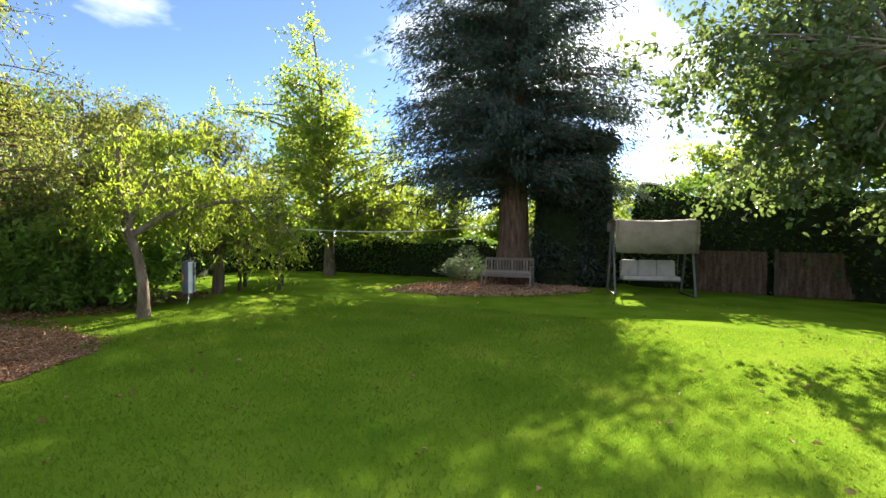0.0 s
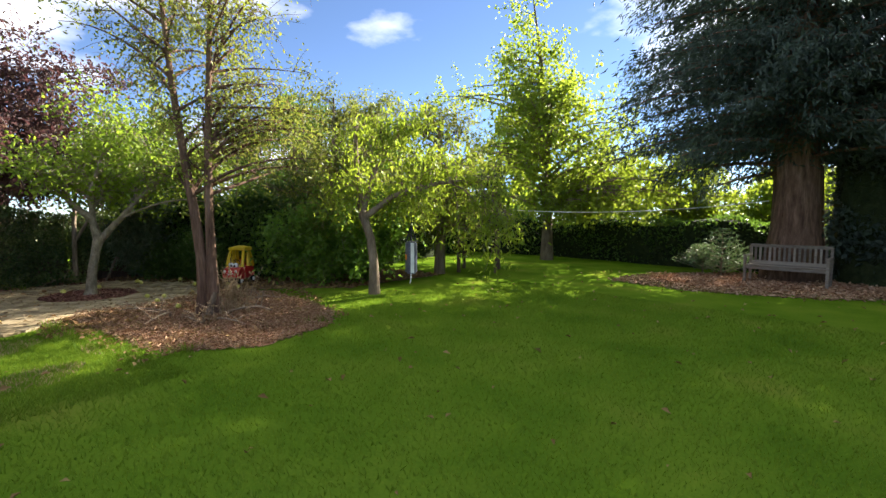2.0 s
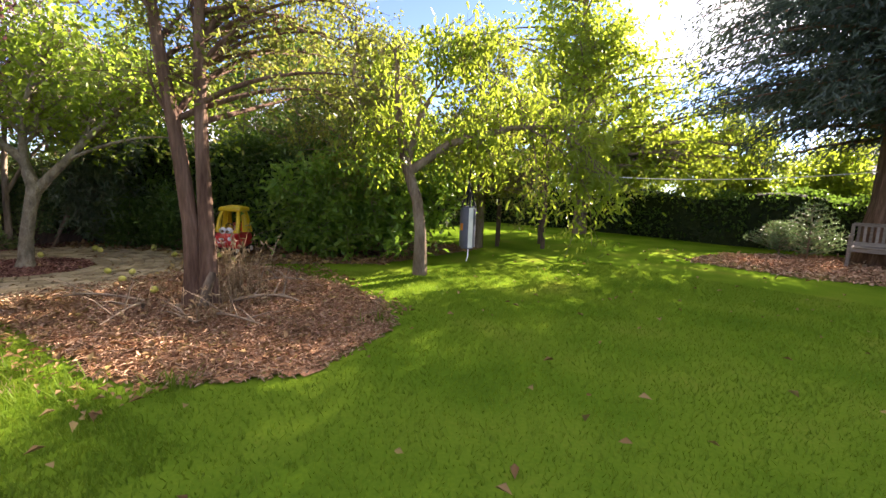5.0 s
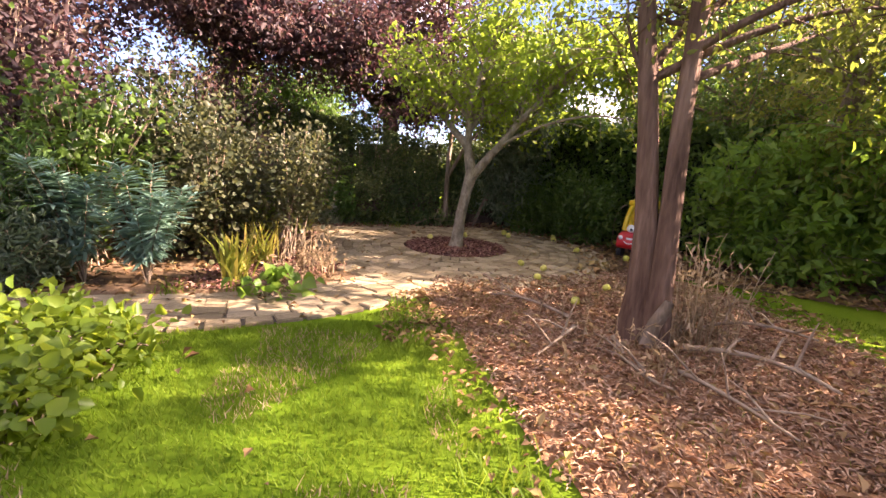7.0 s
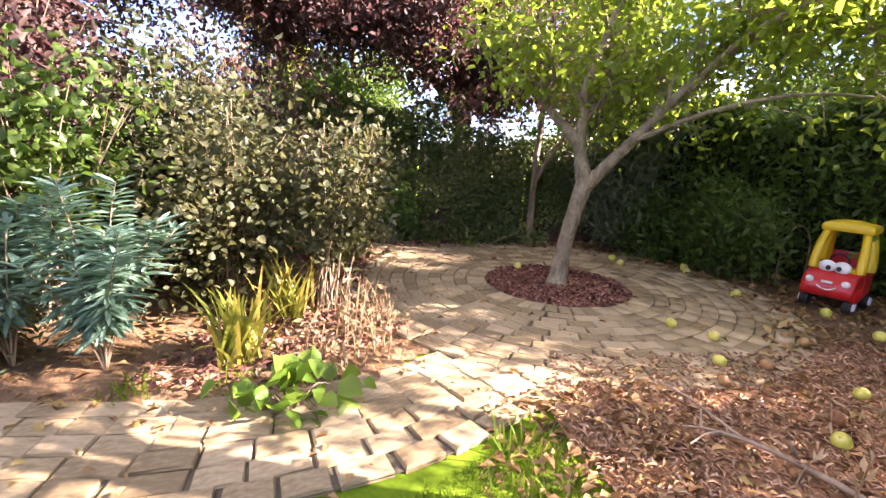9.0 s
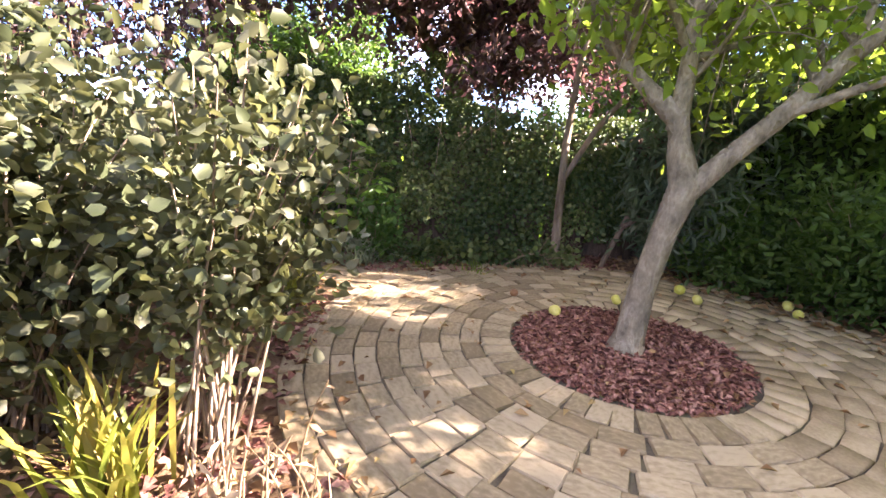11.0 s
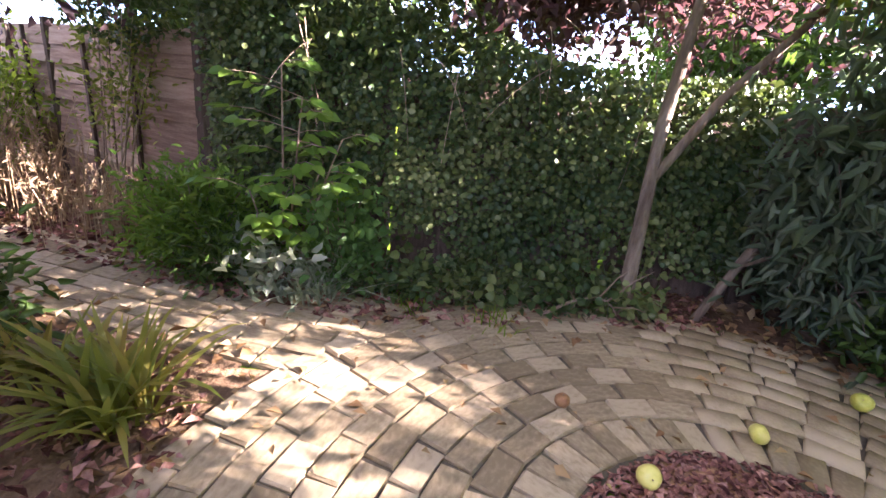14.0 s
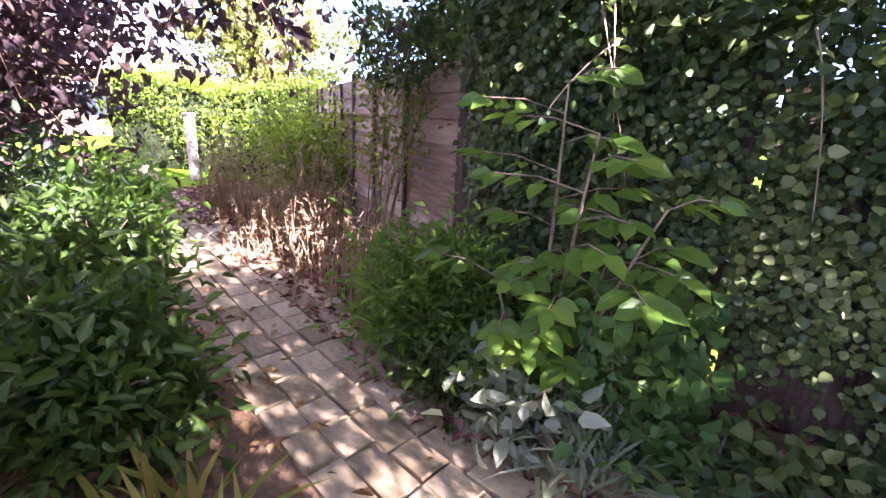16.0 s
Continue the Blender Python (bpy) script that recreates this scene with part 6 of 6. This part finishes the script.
def lay_sett(x, y, ln, wd, turn, parent, single, z=0.0):
    m = pose(x, y, z - 0.018, rng.normal(0, 0.9), rng.normal(0, 0.9), turn + rng.normal(0, 1.3)) @ Matrix.Diagonal((ln, wd, 0.052 + rng.normal(0, 0.0025), 1))
    me = SETTS[rng.integers(6)]
    if single:
        ob = new("sett", me)
        ob.parent = parent
        ob.matrix_world = m
    else:
        V, F = JOINED.setdefault(parent.name, ([], []))
        b = len(V)
        V += [tuple(m @ v.co) for v in me.vertices]
        F += [tuple(b + i for i in p.vertices) for p in me.polygons]

r, course = R_IN + 0.095, 0
while r < R_OUT:
    n = round(2 * math.pi * r / (0.105 if course == 0 else 0.20))
    for i in range(n):
        a = 2 * math.pi * (i + 0.5 * (course % 2)) / n + rng.normal(0, 0.006)
        x, y = CX + r * math.cos(a), CY + r * math.sin(a)
        lay_sett(x, y, 2 * math.pi * r / n - 0.008, 0.185 if course == 0 else 0.117, math.degrees(a) + 90, patio, y < CY + 0.2)
    r, course = r + (0.16 if course == 0 else 0.124), course + 1

def lay_path(c, d, nrm, width, parent, near):
    k = max(3, round(width / 0.13))
    seg = np.concatenate([[0], np.cumsum(np.linalg.norm(np.diff(c, axis=0), axis=1))])
    for j in range(k):
        off = -width / 2 + (j + 0.5) * width / k
        s = 0.1 * (j % 2) + 0.02
        while s < seg[-1]:
            ln = rng.uniform(0.17, 0.27)
            m = s + ln / 2
            x, y = np.interp(m, seg, c[:, 0]), np.interp(m, seg, c[:, 1])
            dx, dy = np.interp(m, seg, d[:, 0]), np.interp(m, seg, d[:, 1])
            px, py = x - dy * off, y + dx * off
            if math.hypot(px - CX, py - CY) > R_OUT - 0.05:
                lay_sett(px, py, ln - 0.008, width / k - 0.008, math.degrees(math.atan2(dy, dx)), parent, near(px, py), -0.003)
            s += ln

lay_path(EC, ED, EN, W_EAST, path_e, lambda x, y: y > 1.2)
lay_path(WC, WD, WN, W_WEST, path_w, lambda x, y: y > -1.2)
for ob in (patio, path_e, path_w):
    if ob.name in JOINED:
        V, F = JOINED[ob.name]
        rest = mesh_np("sett_rest", V, F, M_PAVER2, ob)
        rest["kind"] = "stuff"
